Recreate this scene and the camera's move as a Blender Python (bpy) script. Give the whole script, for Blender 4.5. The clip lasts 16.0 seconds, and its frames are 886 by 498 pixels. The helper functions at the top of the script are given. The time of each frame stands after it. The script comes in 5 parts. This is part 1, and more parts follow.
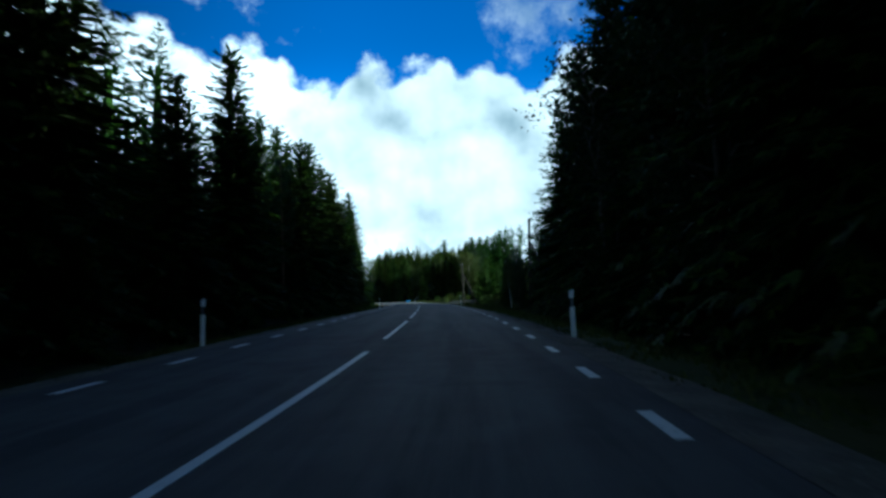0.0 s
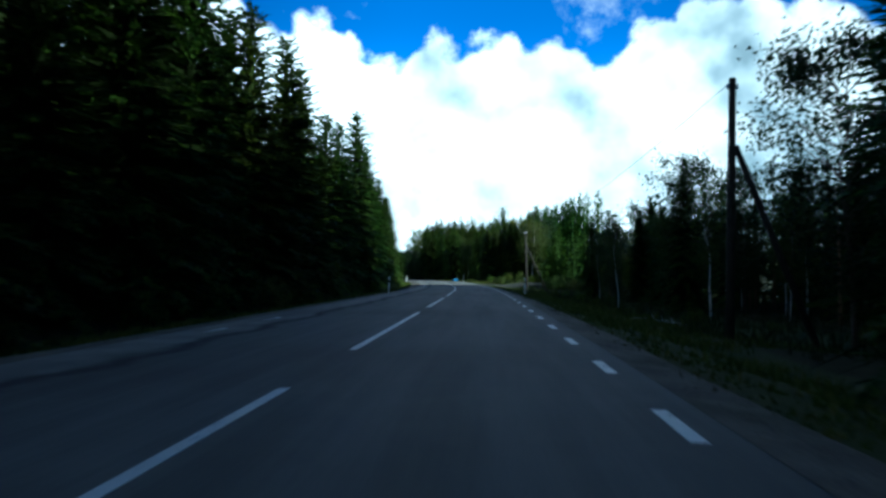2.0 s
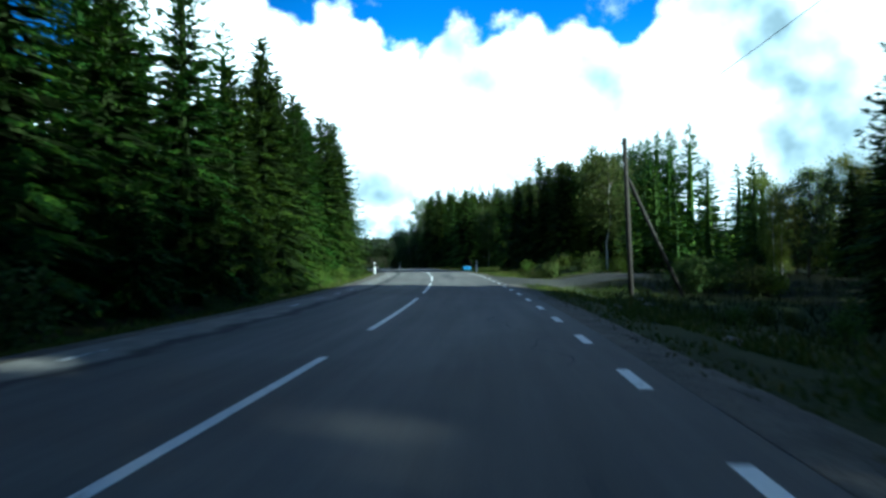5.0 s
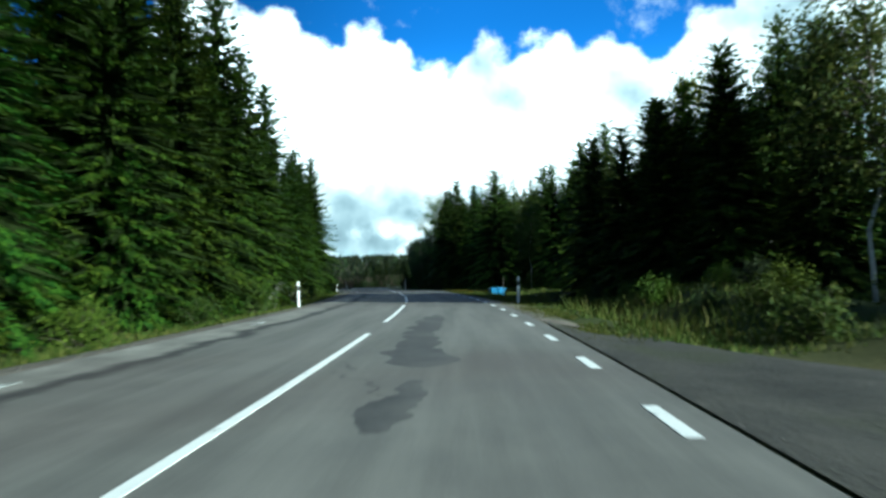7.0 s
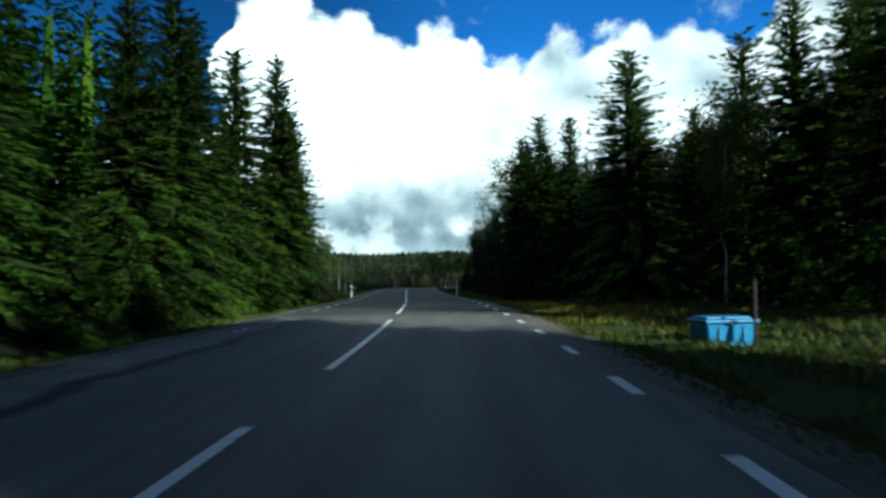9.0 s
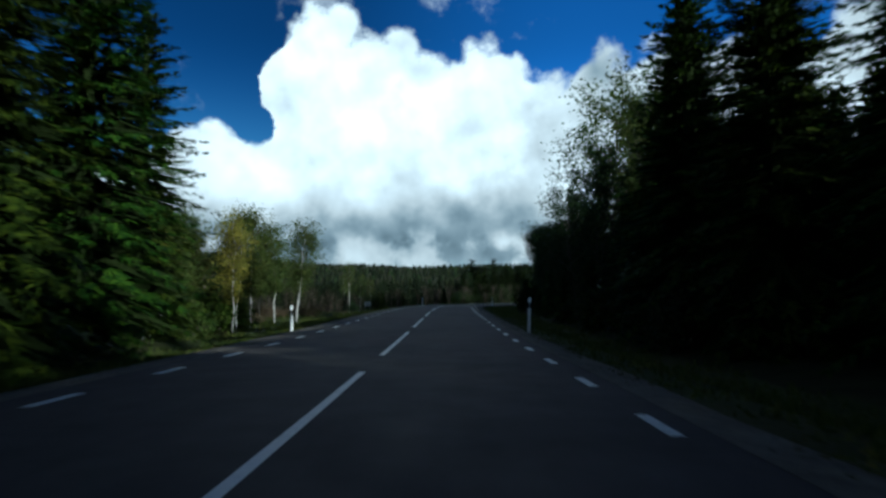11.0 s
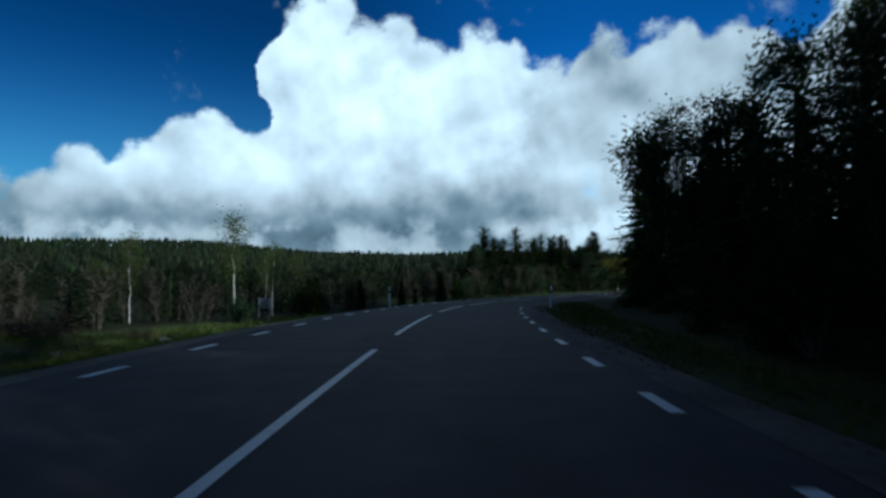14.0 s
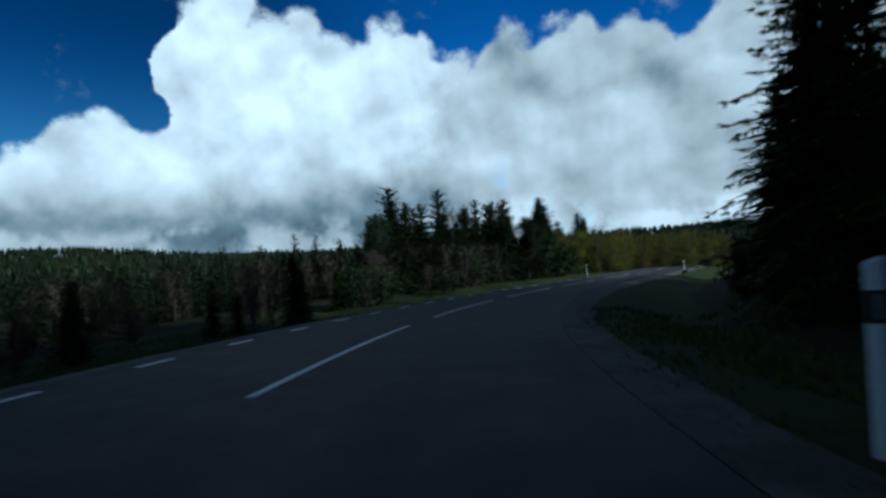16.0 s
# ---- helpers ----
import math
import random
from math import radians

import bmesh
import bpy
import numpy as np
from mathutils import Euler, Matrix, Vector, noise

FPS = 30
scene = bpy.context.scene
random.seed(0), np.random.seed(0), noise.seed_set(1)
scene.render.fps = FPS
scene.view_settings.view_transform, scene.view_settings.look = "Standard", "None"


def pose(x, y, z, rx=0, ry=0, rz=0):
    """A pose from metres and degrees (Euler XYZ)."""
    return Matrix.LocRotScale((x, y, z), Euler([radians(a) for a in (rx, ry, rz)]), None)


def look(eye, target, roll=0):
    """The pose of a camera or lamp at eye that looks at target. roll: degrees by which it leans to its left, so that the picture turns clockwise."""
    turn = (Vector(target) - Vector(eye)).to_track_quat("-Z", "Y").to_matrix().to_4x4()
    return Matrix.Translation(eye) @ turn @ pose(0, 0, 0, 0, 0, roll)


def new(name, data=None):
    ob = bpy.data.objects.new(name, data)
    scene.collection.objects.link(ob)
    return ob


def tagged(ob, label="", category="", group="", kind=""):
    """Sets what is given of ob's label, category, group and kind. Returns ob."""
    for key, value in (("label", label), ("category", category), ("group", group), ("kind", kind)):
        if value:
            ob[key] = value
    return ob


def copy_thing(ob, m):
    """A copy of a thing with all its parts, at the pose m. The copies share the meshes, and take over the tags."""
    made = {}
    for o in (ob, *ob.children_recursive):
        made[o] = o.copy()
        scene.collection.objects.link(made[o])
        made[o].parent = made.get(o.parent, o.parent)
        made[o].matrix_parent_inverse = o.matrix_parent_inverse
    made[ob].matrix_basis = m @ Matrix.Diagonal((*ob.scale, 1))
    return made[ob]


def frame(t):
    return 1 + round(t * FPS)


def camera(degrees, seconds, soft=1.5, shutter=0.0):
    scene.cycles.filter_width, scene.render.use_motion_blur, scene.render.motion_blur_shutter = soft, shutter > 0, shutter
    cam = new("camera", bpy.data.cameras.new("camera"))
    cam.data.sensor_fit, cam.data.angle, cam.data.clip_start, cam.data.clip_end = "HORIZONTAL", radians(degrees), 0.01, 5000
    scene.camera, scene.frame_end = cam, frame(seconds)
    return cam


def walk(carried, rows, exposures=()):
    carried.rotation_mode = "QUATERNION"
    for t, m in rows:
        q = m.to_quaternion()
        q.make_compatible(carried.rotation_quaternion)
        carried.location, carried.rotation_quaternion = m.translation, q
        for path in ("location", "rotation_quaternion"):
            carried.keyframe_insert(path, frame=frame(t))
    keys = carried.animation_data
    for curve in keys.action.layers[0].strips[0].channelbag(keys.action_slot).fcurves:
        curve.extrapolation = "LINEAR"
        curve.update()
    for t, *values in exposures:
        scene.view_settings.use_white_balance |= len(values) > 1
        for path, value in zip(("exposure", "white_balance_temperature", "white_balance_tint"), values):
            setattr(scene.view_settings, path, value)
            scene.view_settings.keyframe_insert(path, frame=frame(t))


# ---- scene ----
cam = camera(72.98, 16.0, soft=2.8, shutter=0.25)
ROWS = [  # seconds, place, pitch, roll, yaw
    (0.0, pose(1.90, 5.23, 1.180, 94.40, 1.80, 5.49)),
    (0.5, pose(1.59, 12.71, 1.253, 93.22, 1.28, 5.59)),
    (1.0, pose(0.98, 20.18, 1.307, 92.63, -1.65, 5.80)),
    (1.5, pose(0.22, 27.53, 1.352, 91.93, -1.51, 9.07)),
    (2.0, pose(-0.49, 34.95, 1.371, 92.25, -0.63, 11.03)),
    (2.5, pose(-1.35, 42.44, 1.362, 92.99, 0.45, 10.59)),
    (3.0, pose(-2.23, 50.05, 1.338, 91.10, 0.95, 8.05)),
    (3.5, pose(-3.22, 57.75, 1.292, 92.19, 0.55, 11.49)),
    (4.0, pose(-4.25, 65.69, 1.241, 91.05, 0.16, 12.21)),
    (4.5, pose(-5.25, 73.41, 1.180, 91.33, 0.65, 12.80)),
    (4.7, pose(-5.75, 76.49, 1.163, 90.75, 0.71, 13.15)),
    (5.3, pose(-7.21, 85.80, 1.086, 91.23, 0.78, 14.03)),
    (5.9, pose(-8.90, 95.08, 1.022, 91.72, 0.85, 14.90)),
    (6.5, pose(-10.85, 104.32, 0.985, 92.21, 0.91, 15.78)),
    (7.0, pose(-12.65, 111.98, 0.983, 92.62, 0.97, 16.51)),
    (7.5, pose(-14.46, 119.75, 1.006, 91.84, 0.41, 15.53)),
    (8.0, pose(-16.68, 127.34, 1.019, 91.05, 0.16, 18.43)),
    (8.5, pose(-19.09, 134.85, 1.014, 90.48, 2.63, 21.55)),
    (8.7, pose(-20.14, 137.78, 1.008, 92.45, 1.18, 22.48)),
    (9.2, pose(-22.85, 145.01, 0.980, 92.45, 0.91, 23.75)),
    (9.7, pose(-25.87, 152.11, 0.954, 92.45, 0.64, 25.01)),
    (10.3, pose(-29.75, 160.49, 0.904, 92.45, 0.31, 26.54)),
    (10.8, pose(-33.09, 167.41, 0.828, 92.45, 0.04, 27.80)),
    (11.0, pose(-34.40, 170.25, 0.794, 93.81, -0.12, 27.40)),
    (11.5, pose(-37.88, 177.32, 0.664, 93.24, -0.26, 29.38)),
    (12.0, pose(-41.49, 184.47, 0.516, 92.96, 3.12, 27.69)),
    (12.5, pose(-45.08, 191.38, 0.409, 96.23, 2.96, 25.82)),
    (13.0, pose(-48.64, 198.35, 0.341, 92.88, 3.00, 28.73)),
    (13.5, pose(-52.17, 205.45, 0.271, 96.03, -0.46, 27.24)),
    (14.0, pose(-55.76, 212.63, 0.196, 92.72, 0.33, 27.37)),
    (14.5, pose(-59.21, 219.78, 0.110, 91.76, 2.24, 25.96)),
    (15.0, pose(-62.22, 227.00, 0.021, 91.83, 2.68, 25.56)),
    (15.5, pose(-64.77, 234.11, -0.096, 92.84, 2.58, 22.69)),
    (16.0, pose(-67.28, 241.31, -0.267, 91.85, 3.58, 19.57)),
]
EXPOSURES = [(0.0, 0.55, 4850, -14), (1.0, 0.75, 4850, -15), (2.0, 1.05, 4850, -16), (3.0, 1.3, 4850, -17), (4.7, 1.4, 4950, -17), (7.0, 1.2, 5300, -17), (8.0, 1.15, 5400, -16), (8.7, 0.85, 5400, -14),
             (10.8, 0.12, 5200, -8), (11.5, -0.2, 5050, -7), (12.5, -0.25, 4950, -7), (16.0, -0.45, 4850, -7)]
walk(cam, ROWS, EXPOSURES)

# ---- sky and sun ----
SUN_AZ, SUN_EL = 105.0, 20.0   # degrees clockwise from +y, degrees up
CLOUD_TOPS = [(-95, 3), (-70, 6), (-45, 15), (-25, 20), (-14, 23.5), (-7, 22), (-3.7, 20), (0, 22.0), (2.5, 21.2), (5, 22.2), (9, 21.2), (12.3, 22),
              (14.5, 20.6), (17.7, 19.3), (20.5, 22.2), (24, 23), (27, 21.8), (31, 23.6), (35.5, 24.6), (39, 25.4), (41.2, 23.8), (42.9, 19.5), (44.2, 14.0), (45.6, 14.2), (47.7, 14.8), (51.5, 13.9), (54, 12.0), (57, 11.2), (64, 8.5), (75, 7), (95, 4)]


def build_sky():
    w = bpy.data.worlds.new("sky")
    scene.world = w
    w.use_nodes = True
    nt = w.node_tree
    nt.nodes.clear()

    def node(kind, **kw):
        n = nt.nodes.new(kind)
        for k, v in kw.items():
            if k == "op":
                n.operation = v
            elif k == "blend":
                n.blend_type = v
        return n

    def put(n, i, v):
        if hasattr(v, "is_output"):
            nt.links.new(v, n.inputs[i])
        else:
            n.inputs[i].default_value = v

    def math_(op, a, b=0.0, c=0.0):
        n = node("ShaderNodeMath", op=op)
        put(n, 0, a), put(n, 1, b), put(n, 2, c)
        return n.outputs[0]

    def band(v, lo, hi, a=0.0, b=1.0):
        n = nt.nodes.new("ShaderNodeMapRange")
        n.interpolation_type = "SMOOTHSTEP"
        for i, x in enumerate((v, lo, hi, a, b)):
            put(n, i, x)
        return n.outputs[0]

    def fog(scale, detail, rough=0.55, vec=None):
        n = nt.nodes.new("ShaderNodeTexNoise")
        put(n, "Vector", vec if vec is not None else way)
        put(n, "Scale", scale), put(n, "Detail", detail), put(n, "Roughness", rough)
        return n.outputs[0]

    def mix(f, a, b):
        n = nt.nodes.new("ShaderNodeMix")
        n.data_type = "RGBA"
        put(n, 0, f), put(n, 6, a), put(n, 7, b)
        return n.outputs[2]

    tex = nt.nodes.new("ShaderNodeTexCoord")
    way = tex.outputs["Generated"]
    sep = nt.nodes.new("ShaderNodeSeparateXYZ")
    put(sep, 0, way)
    az = math_("MULTIPLY", math_("ARCTAN2", math_("MULTIPLY", sep.outputs[0], -1.0), sep.outputs[1]), 57.29578)
    el = math_("MULTIPLY", math_("ARCSINE", sep.outputs[2]), 57.29578)
    sky = nt.nodes.new("ShaderNodeTexSky")
    sky.sky_type = "NISHITA"
    sky.sun_disc = False
    sky.sun_elevation, sky.sun_rotation = radians(SUN_EL), radians(SUN_AZ)
    sky.air_density, sky.dust_density, sky.ozone_density = 1.0, 0.15, 3.0
    deep = nt.nodes.new("ShaderNodeMix")
    deep.data_type, deep.blend_type = "RGBA", "MULTIPLY"
    put(deep, 0, 1.0), put(deep, 6, sky.outputs[0]), put(deep, 7, mix(band(el, 22.0, 6.0), (0.24, 0.55, 1.0, 1), (0.52, 0.84, 1.0, 1)))
    # the outline of the cumulus bank, with billows
    curve = nt.nodes.new("ShaderNodeFloatCurve")
    cm = curve.mapping.curves[0]
    while len(cm.points) > 2:
        cm.points.remove(cm.points[-1])
    pts = [((a + 100) / 200, e / 30) for a, e in CLOUD_TOPS]
    cm.points[0].location, cm.points[1].location = (0.0, 0.1), (1.0, 0.13)
    for a, e in pts:
        cm.points.new(a, e)
    curve.mapping.update()
    warp = math_("ADD", math_("MULTIPLY", math_("SUBTRACT", fog(7.0, 4.0), 0.5), 13.0), math_("MULTIPLY", math_("SUBTRACT", fog(24.0, 3.0), 0.5), 5.0))
    cliff = band(math_("ABSOLUTE", math_("SUBTRACT", az, 43.0)), 4.0, 10.0, 0.32, 0.12)
    lift = math_("DIVIDE", math_("SUBTRACT", el, 18.5), 2.6)
    bulge = math_("MULTIPLY", math_("EXPONENT", math_("MULTIPLY", math_("MULTIPLY", lift, lift), -1.0)), -1.7)
    sway = math_("ADD", math_("MULTIPLY", warp, cliff), math_("MULTIPLY", bulge, band(math_("ABSOLUTE", math_("SUBTRACT", az, 44.0)), 3.0, 7.0, 1.0, 0.0)))
    put(curve, 1, math_("DIVIDE", math_("ADD", math_("ADD", az, sway), 100.0), 200.0))
    top = math_("MULTIPLY", curve.outputs[0], 30.0)
    puff = nt.nodes.new("ShaderNodeTexVoronoi")
    puff.feature = "SMOOTH_F1"
    put(puff, "Vector", way), put(puff, "Scale", 20.0), put(puff, "Smoothness", 0.35)
    edge = math_("ADD", math_("ADD", math_("MULTIPLY", math_("SUBTRACT", fog(10.0, 8.0, 0.6), 0.5), 4.2), math_("MULTIPLY", math_("SUBTRACT", fog(34.0, 6.0, 0.7), 0.5), 2.4)), math_("MULTIPLY", math_("SUBTRACT", 0.22, math_("MULTIPLY", puff.outputs[0], puff.outputs[0])), 3.6))
    depth = math_("SUBTRACT", math_("ADD", top, edge), el)
    mask = band(depth, -0.5, 1.0)
    wisp = math_("MULTIPLY", band(fog(5.0, 8.0, 0.65), 0.56, 0.74), band(depth, -14.0, -1.0, 0.0, 0.5))
    mask = math_("MAXIMUM", mask, wisp)
    # unseen clouds behind, added to brighten shaded faces turned to the camera
    rear_fill = math_("MULTIPLY", band(fog(2.2, 5.0), 0.46, 0.58), math_("MULTIPLY", band(sep.outputs[1], -0.15, -0.45, 0.0, 0.45), band(el, 2.0, 14.0)))
    mask = math_("MAXIMUM", mask, rear_fill)
    holes = band(fog(7.0, 4.0), 0.60, 0.76, 1.0, 0.6)
    mask = math_("MULTIPLY", mask, holes)
    # brightness of the cloud: sunlit towers, grey flat bases, a bright gap low down
    low = math_("ADD", el, math_("MULTIPLY", math_("SUBTRACT", fog(5.0, 5.0), 0.5), 6.0))
    lit = band(low, 4.4, 9.6, 0.62, 1.12)
    gap = math_("MULTIPLY", band(low, 6.2, 4.4), band(fog(11.0, 4.0), 0.40, 0.56))
    body = math_("ADD", lit, math_("MULTIPLY", gap, 0.75))
    front = band(math_("ABSOLUTE", math_("SUBTRACT", az, 4.0)), 10.0, 24.0, 1.0, 0.0)
    body = math_("ADD", body, math_("MULTIPLY", front, band(el, 22.0, 4.0, 0.30, 0.60)))
    rim = math_("ADD", math_("ADD", az, math_("MULTIPLY", math_("SUBTRACT", fog(9.0, 5.0), 0.5), 15.0)), math_("MULTIPLY", math_("SUBTRACT", el, 16.0), 0.6))
    core = math_("MULTIPLY", math_("MULTIPLY", band(rim, 15.0, 25.0), band(az, 66.0, 56.0)), band(low, 5.0, 11.0))
    body = math_("MULTIPLY", body, math_("ADD", 0.66, math_("MULTIPLY", core, 0.78)))

    # billows, brighter on the side that faces the sun
    def facing(scale, detail, off, rough=0.5):
        n = nt.nodes.new("ShaderNodeVectorMath")
        put(n, 0, way), put(n, 1, off)
        return math_("SUBTRACT", fog(scale, detail, rough), fog(scale, detail, rough, n.outputs[0]))

    relief = math_("ADD", math_("MULTIPLY", facing(6.0, 2.5, (0.030, -0.010, 0.040)), 2.4), math_("MULTIPLY", facing(14.0, 3.0, (0.012, -0.004, 0.018), 0.5), 1.3))
    calm = band(body, 0.55, 1.25, 1.0, 0.55)
    shade = math_("ADD", 1.0, math_("MULTIPLY", math_("ADD", relief, math_("MULTIPLY", math_("SUBTRACT", fog(4.0, 4.0, 0.5), 0.5), 0.6)), calm))
    body = math_("MULTIPLY", math_("MINIMUM", body, 1.6), math_("MAXIMUM", shade, 0.5))
    tint = mix(band(body, 0.3, 0.95), (0.70, 0.86, 0.96, 1), (1.0, 1.0, 0.99, 1))
    glow = nt.nodes.new("ShaderNodeMix")
    glow.data_type, glow.blend_type = "RGBA", "MULTIPLY"
    grey = nt.nodes.new("ShaderNodeCombineColor")
    for i in range(3):
        put(grey, i, body)
    put(glow, 0, 1.0), put(glow, 6, grey.outputs[0]), put(glow, 7, tint)
    b1, b2 = nt.nodes.new("ShaderNodeBackground"), nt.nodes.new("ShaderNodeBackground")
    put(b1, 0, deep.outputs[2]), put(b1, 1, math_("MULTIPLY", band(math_("ABSOLUTE", math_("SUBTRACT", az, 4.0)), 40.0, 8.0, 0.034, 0.105), math_("MULTIPLY", band(el, 24.0, 6.0, 1.0, 2.2), band(el, 28.0, 60.0, 1.0, 0.45))))
    put(b2, 0, glow.outputs[2]), put(b2, 1, 0.70)
    both, out = nt.nodes.new("ShaderNodeMixShader"), nt.nodes.new("ShaderNodeOutputWorld")
    put(both, 0, mask), put(both, 1, b1.outputs[0]), put(both, 2, b2.outputs[0])
    nt.links.new(both.outputs[0], out.inputs[0])


build_sky()
sun = new("sun", bpy.data.lights.new("sun", "SUN"))
sun.data.energy, sun.data.angle, sun.data.color = 4.8, radians(0.6), (1.0, 0.94, 0.84)
_a, _e = radians(SUN_AZ), radians(SUN_EL)
sun.matrix_world = look((math.sin(_a) * math.cos(_e) * 200, math.cos(_a) * math.cos(_e) * 200, math.sin(_e) * 200), (0, 0, 0))

# ---- the line of the road ----
CURVE = [6.44, 5.22, 3.85, 2.06, 0.92, 0.46, 0.83, 0.83, 1.99, 3.42, 2.86, 2.51, 4.4, 4.9, 3.33, 2.9, 1.17, -0.83, -0.02, -0.36, -2.26, -4.6, -8.63, -12.41, -12.36, -9.05, -4.63, -0.07, 4.4]  # thousandths of a radian a metre, every 12 m
GRADE = [-0.126, 0.0, 0.126, 0.215, 0.225, 0.194, 0.129, 0.039, -0.063, -0.145, -0.177, -0.138, -0.138, -0.19, -0.233, -0.32, -0.536, -0.764, -0.86, -0.942, -1.038, -1.151, -1.394, -1.635, -1.825, -1.935, -1.991, -2.014, -2.027]  # metres, every 12 m
STEP = 1.0
_sg = np.arange(-10, 331, STEP)
_kn = np.arange(-10, 331, 12.0)
_psi = np.cumsum(np.interp(_sg, _kn, np.array(CURVE) / 1000)) * STEP
_psi -= np.interp(0, _sg, _psi)
_rx, _ry = np.cumsum(-np.sin(_psi)) * STEP, np.cumsum(np.cos(_psi)) * STEP
_rx, _ry = _rx - np.interp(0, _sg, _rx), _ry - np.interp(0, _sg, _ry)
_rz = np.convolve(np.pad(np.interp(_sg, _kn, GRADE), 5, "edge"), np.ones(11) / 11, "valid")
S_END, HEAD_END = 330.0, float(_psi[-1])


def road_at(s, o=0.0):
    """Place on the road's surface: s along it, o to the right of its middle, in metres."""
    t = min(max(s, -10.0), S_END)
    a = float(np.interp(t, _sg, _psi))
    x, y, z = (float(np.interp(t, _sg, c)) for c in (_rx, _ry, _rz))
    x, y = x - math.sin(a) * (s - t), y + math.cos(a) * (s - t)
    return Vector((x + o * math.cos(a), y + o * math.sin(a), z))


def heading(s):
    return float(np.interp(s, _sg, _psi))


def smooth(lo, hi, v):
    t = min(max((v - lo) / (hi - lo), 0.0), 1.0)
    return t * t * (3 - 2 * t)


def far_land(x, y):
    """The height of the wide land: a shallow valley ahead and a wooded ridge behind it."""
    dx, dy = x + 60, y - 230
    d = math.hypot(dx, dy)
    ridge = 31 + 15 * smooth(0.5, 1.05, -math.atan2(dx, dy)) + 4 * noise.noise(Vector((math.atan2(dx, dy) * 4, 3.1, 0))) + 3 * noise.noise(Vector((math.atan2(dx, dy) * 11, 7.7, 0)))
    ahead = smooth(40, 120, dy + 0.3 * abs(dx)) if dx < 200 else 0.0
    return -2.0 - 4.0 * smooth(40, 160, d) * ahead + (ridge + 4) * smooth(300, 850, d)


def bank(s, o):
    """Height of the ground beside the road, over or under the road's surface there."""
    a = abs(o)
    z = -0.05 - 0.12 * smooth(3.9, 5.0, a)
    bump = 0.12 * noise.noise(Vector((s * 0.25, o * 0.25, 0.0))) * smooth(5.0, 8.0, a)
    if o > 0:
        bog = smooth(38, 56, s) * (1 - smooth(104, 116, s))
        z += -0.45 * smooth(5.2, 7.6, a) + 0.35 * smooth(7.8, 11.0, a) * (1 - bog) - 0.55 * bog * smooth(7, 14, a)
        z += 0.32 * smooth(5.2, 7.0, a) * smooth(146, 152, s) * (1 - smooth(172, 180, s))
        track = math.exp(-((s - 119) / 4.0) ** 2)
        z += track * 0.38 * smooth(5.0, 7.4, a) * (1 - smooth(14, 24, a))
        mound = math.exp(-((s - 133) / 8.0) ** 2) * math.exp(-((a - 11) / 4.0) ** 2)
        z += 0.9 * mound
    else:
        low = smooth(192, 207, s) * (1 - smooth(272, 300, s))
        z += -0.30 * smooth(5.0, 6.6, a) + 0.30 * smooth(6.8, 9.0, a) * (1 - low) - 0.75 * low * smooth(6.0, 12.0, a) - 1.6 * smooth(196, 215, s) * smooth(20, 40, a)
        z += 0.8 * math.exp(-((s - 238) / 7.0) ** 2) * math.exp(-((a - 15) / 4.0) ** 2)
    return z + bump


def ground_at(s, o):
    p = road_at(s, o)
    near = p.z + bank(s, o)
    w = max(smooth(30, 130, abs(o)), smooth(330, 420, s), smooth(-30, -120, s))
    p.z = near * (1 - w) + far_land(p.x, p.y) * w
    return p


# ---- materials ----
def shader(name, rough=0.8, metal=0.0, spec=0.3):
    m = bpy.data.materials.new(name)
    m.use_nodes = True
    nt = m.node_tree
    bsdf = nt.nodes["Principled BSDF"]
    bsdf.inputs["Roughness"].default_value = rough
    bsdf.inputs["Metallic"].default_value = metal
    bsdf.inputs["Specular IOR Level"].default_value = spec
    return m, nt, bsdf


def n_noise(nt, vec, scale, detail=4.0, rough=0.55):
    n = nt.nodes.new("ShaderNodeTexNoise")
    nt.links.new(vec, n.inputs["Vector"])
    n.inputs["Scale"].default_value, n.inputs["Detail"].default_value, n.inputs["Roughness"].default_value = scale, detail, rough
    return n.outputs[0]


def n_ramp(nt, fac, *stops):
    r = nt.nodes.new("ShaderNodeValToRGB")
    nt.links.new(fac, r.inputs[0])
    while len(r.color_ramp.elements) < len(stops):
        r.color_ramp.elements.new(0.5)
    for e, (p, c) in zip(r.color_ramp.elements, stops):
        e.position, e.color = p, (*c, 1)
    return r.outputs[0]


def n_mix(nt, fac, a, b, blend="MIX"):
    n = nt.nodes.new("ShaderNodeMix")
    n.data_type, n.blend_type = "RGBA", blend
    for i, v in ((0, fac), (6, a), (7, b)):
        if hasattr(v, "is_output"):
            nt.links.new(v, n.inputs[i])
        else:
            n.inputs[i].default_value = v if i == 0 else (*v, 1)
    return n.outputs[2]


def n_math(nt, op, a, b=0.0):
    n = nt.nodes.new("ShaderNodeMath")
    n.operation = op
    for i, v in ((0, a), (1, b)):
        if hasattr(v, "is_output"):
            nt.links.new(v, n.inputs[i])
        else:
            n.inputs[i].default_value = v
    return n.outputs[0]


def n_bump(nt, bsdf, height, strength, dist=0.02):
    b = nt.nodes.new("ShaderNodeBump")
    b.inputs["Strength"].default_value, b.inputs["Distance"].default_value = strength, dist
    nt.links.new(height, b.inputs["Height"])
    nt.links.new(b.outputs[0], bsdf.inputs["Normal"])


def coords(nt, which="Object"):
    return nt.nodes.new("ShaderNodeTexCoord").outputs[which]


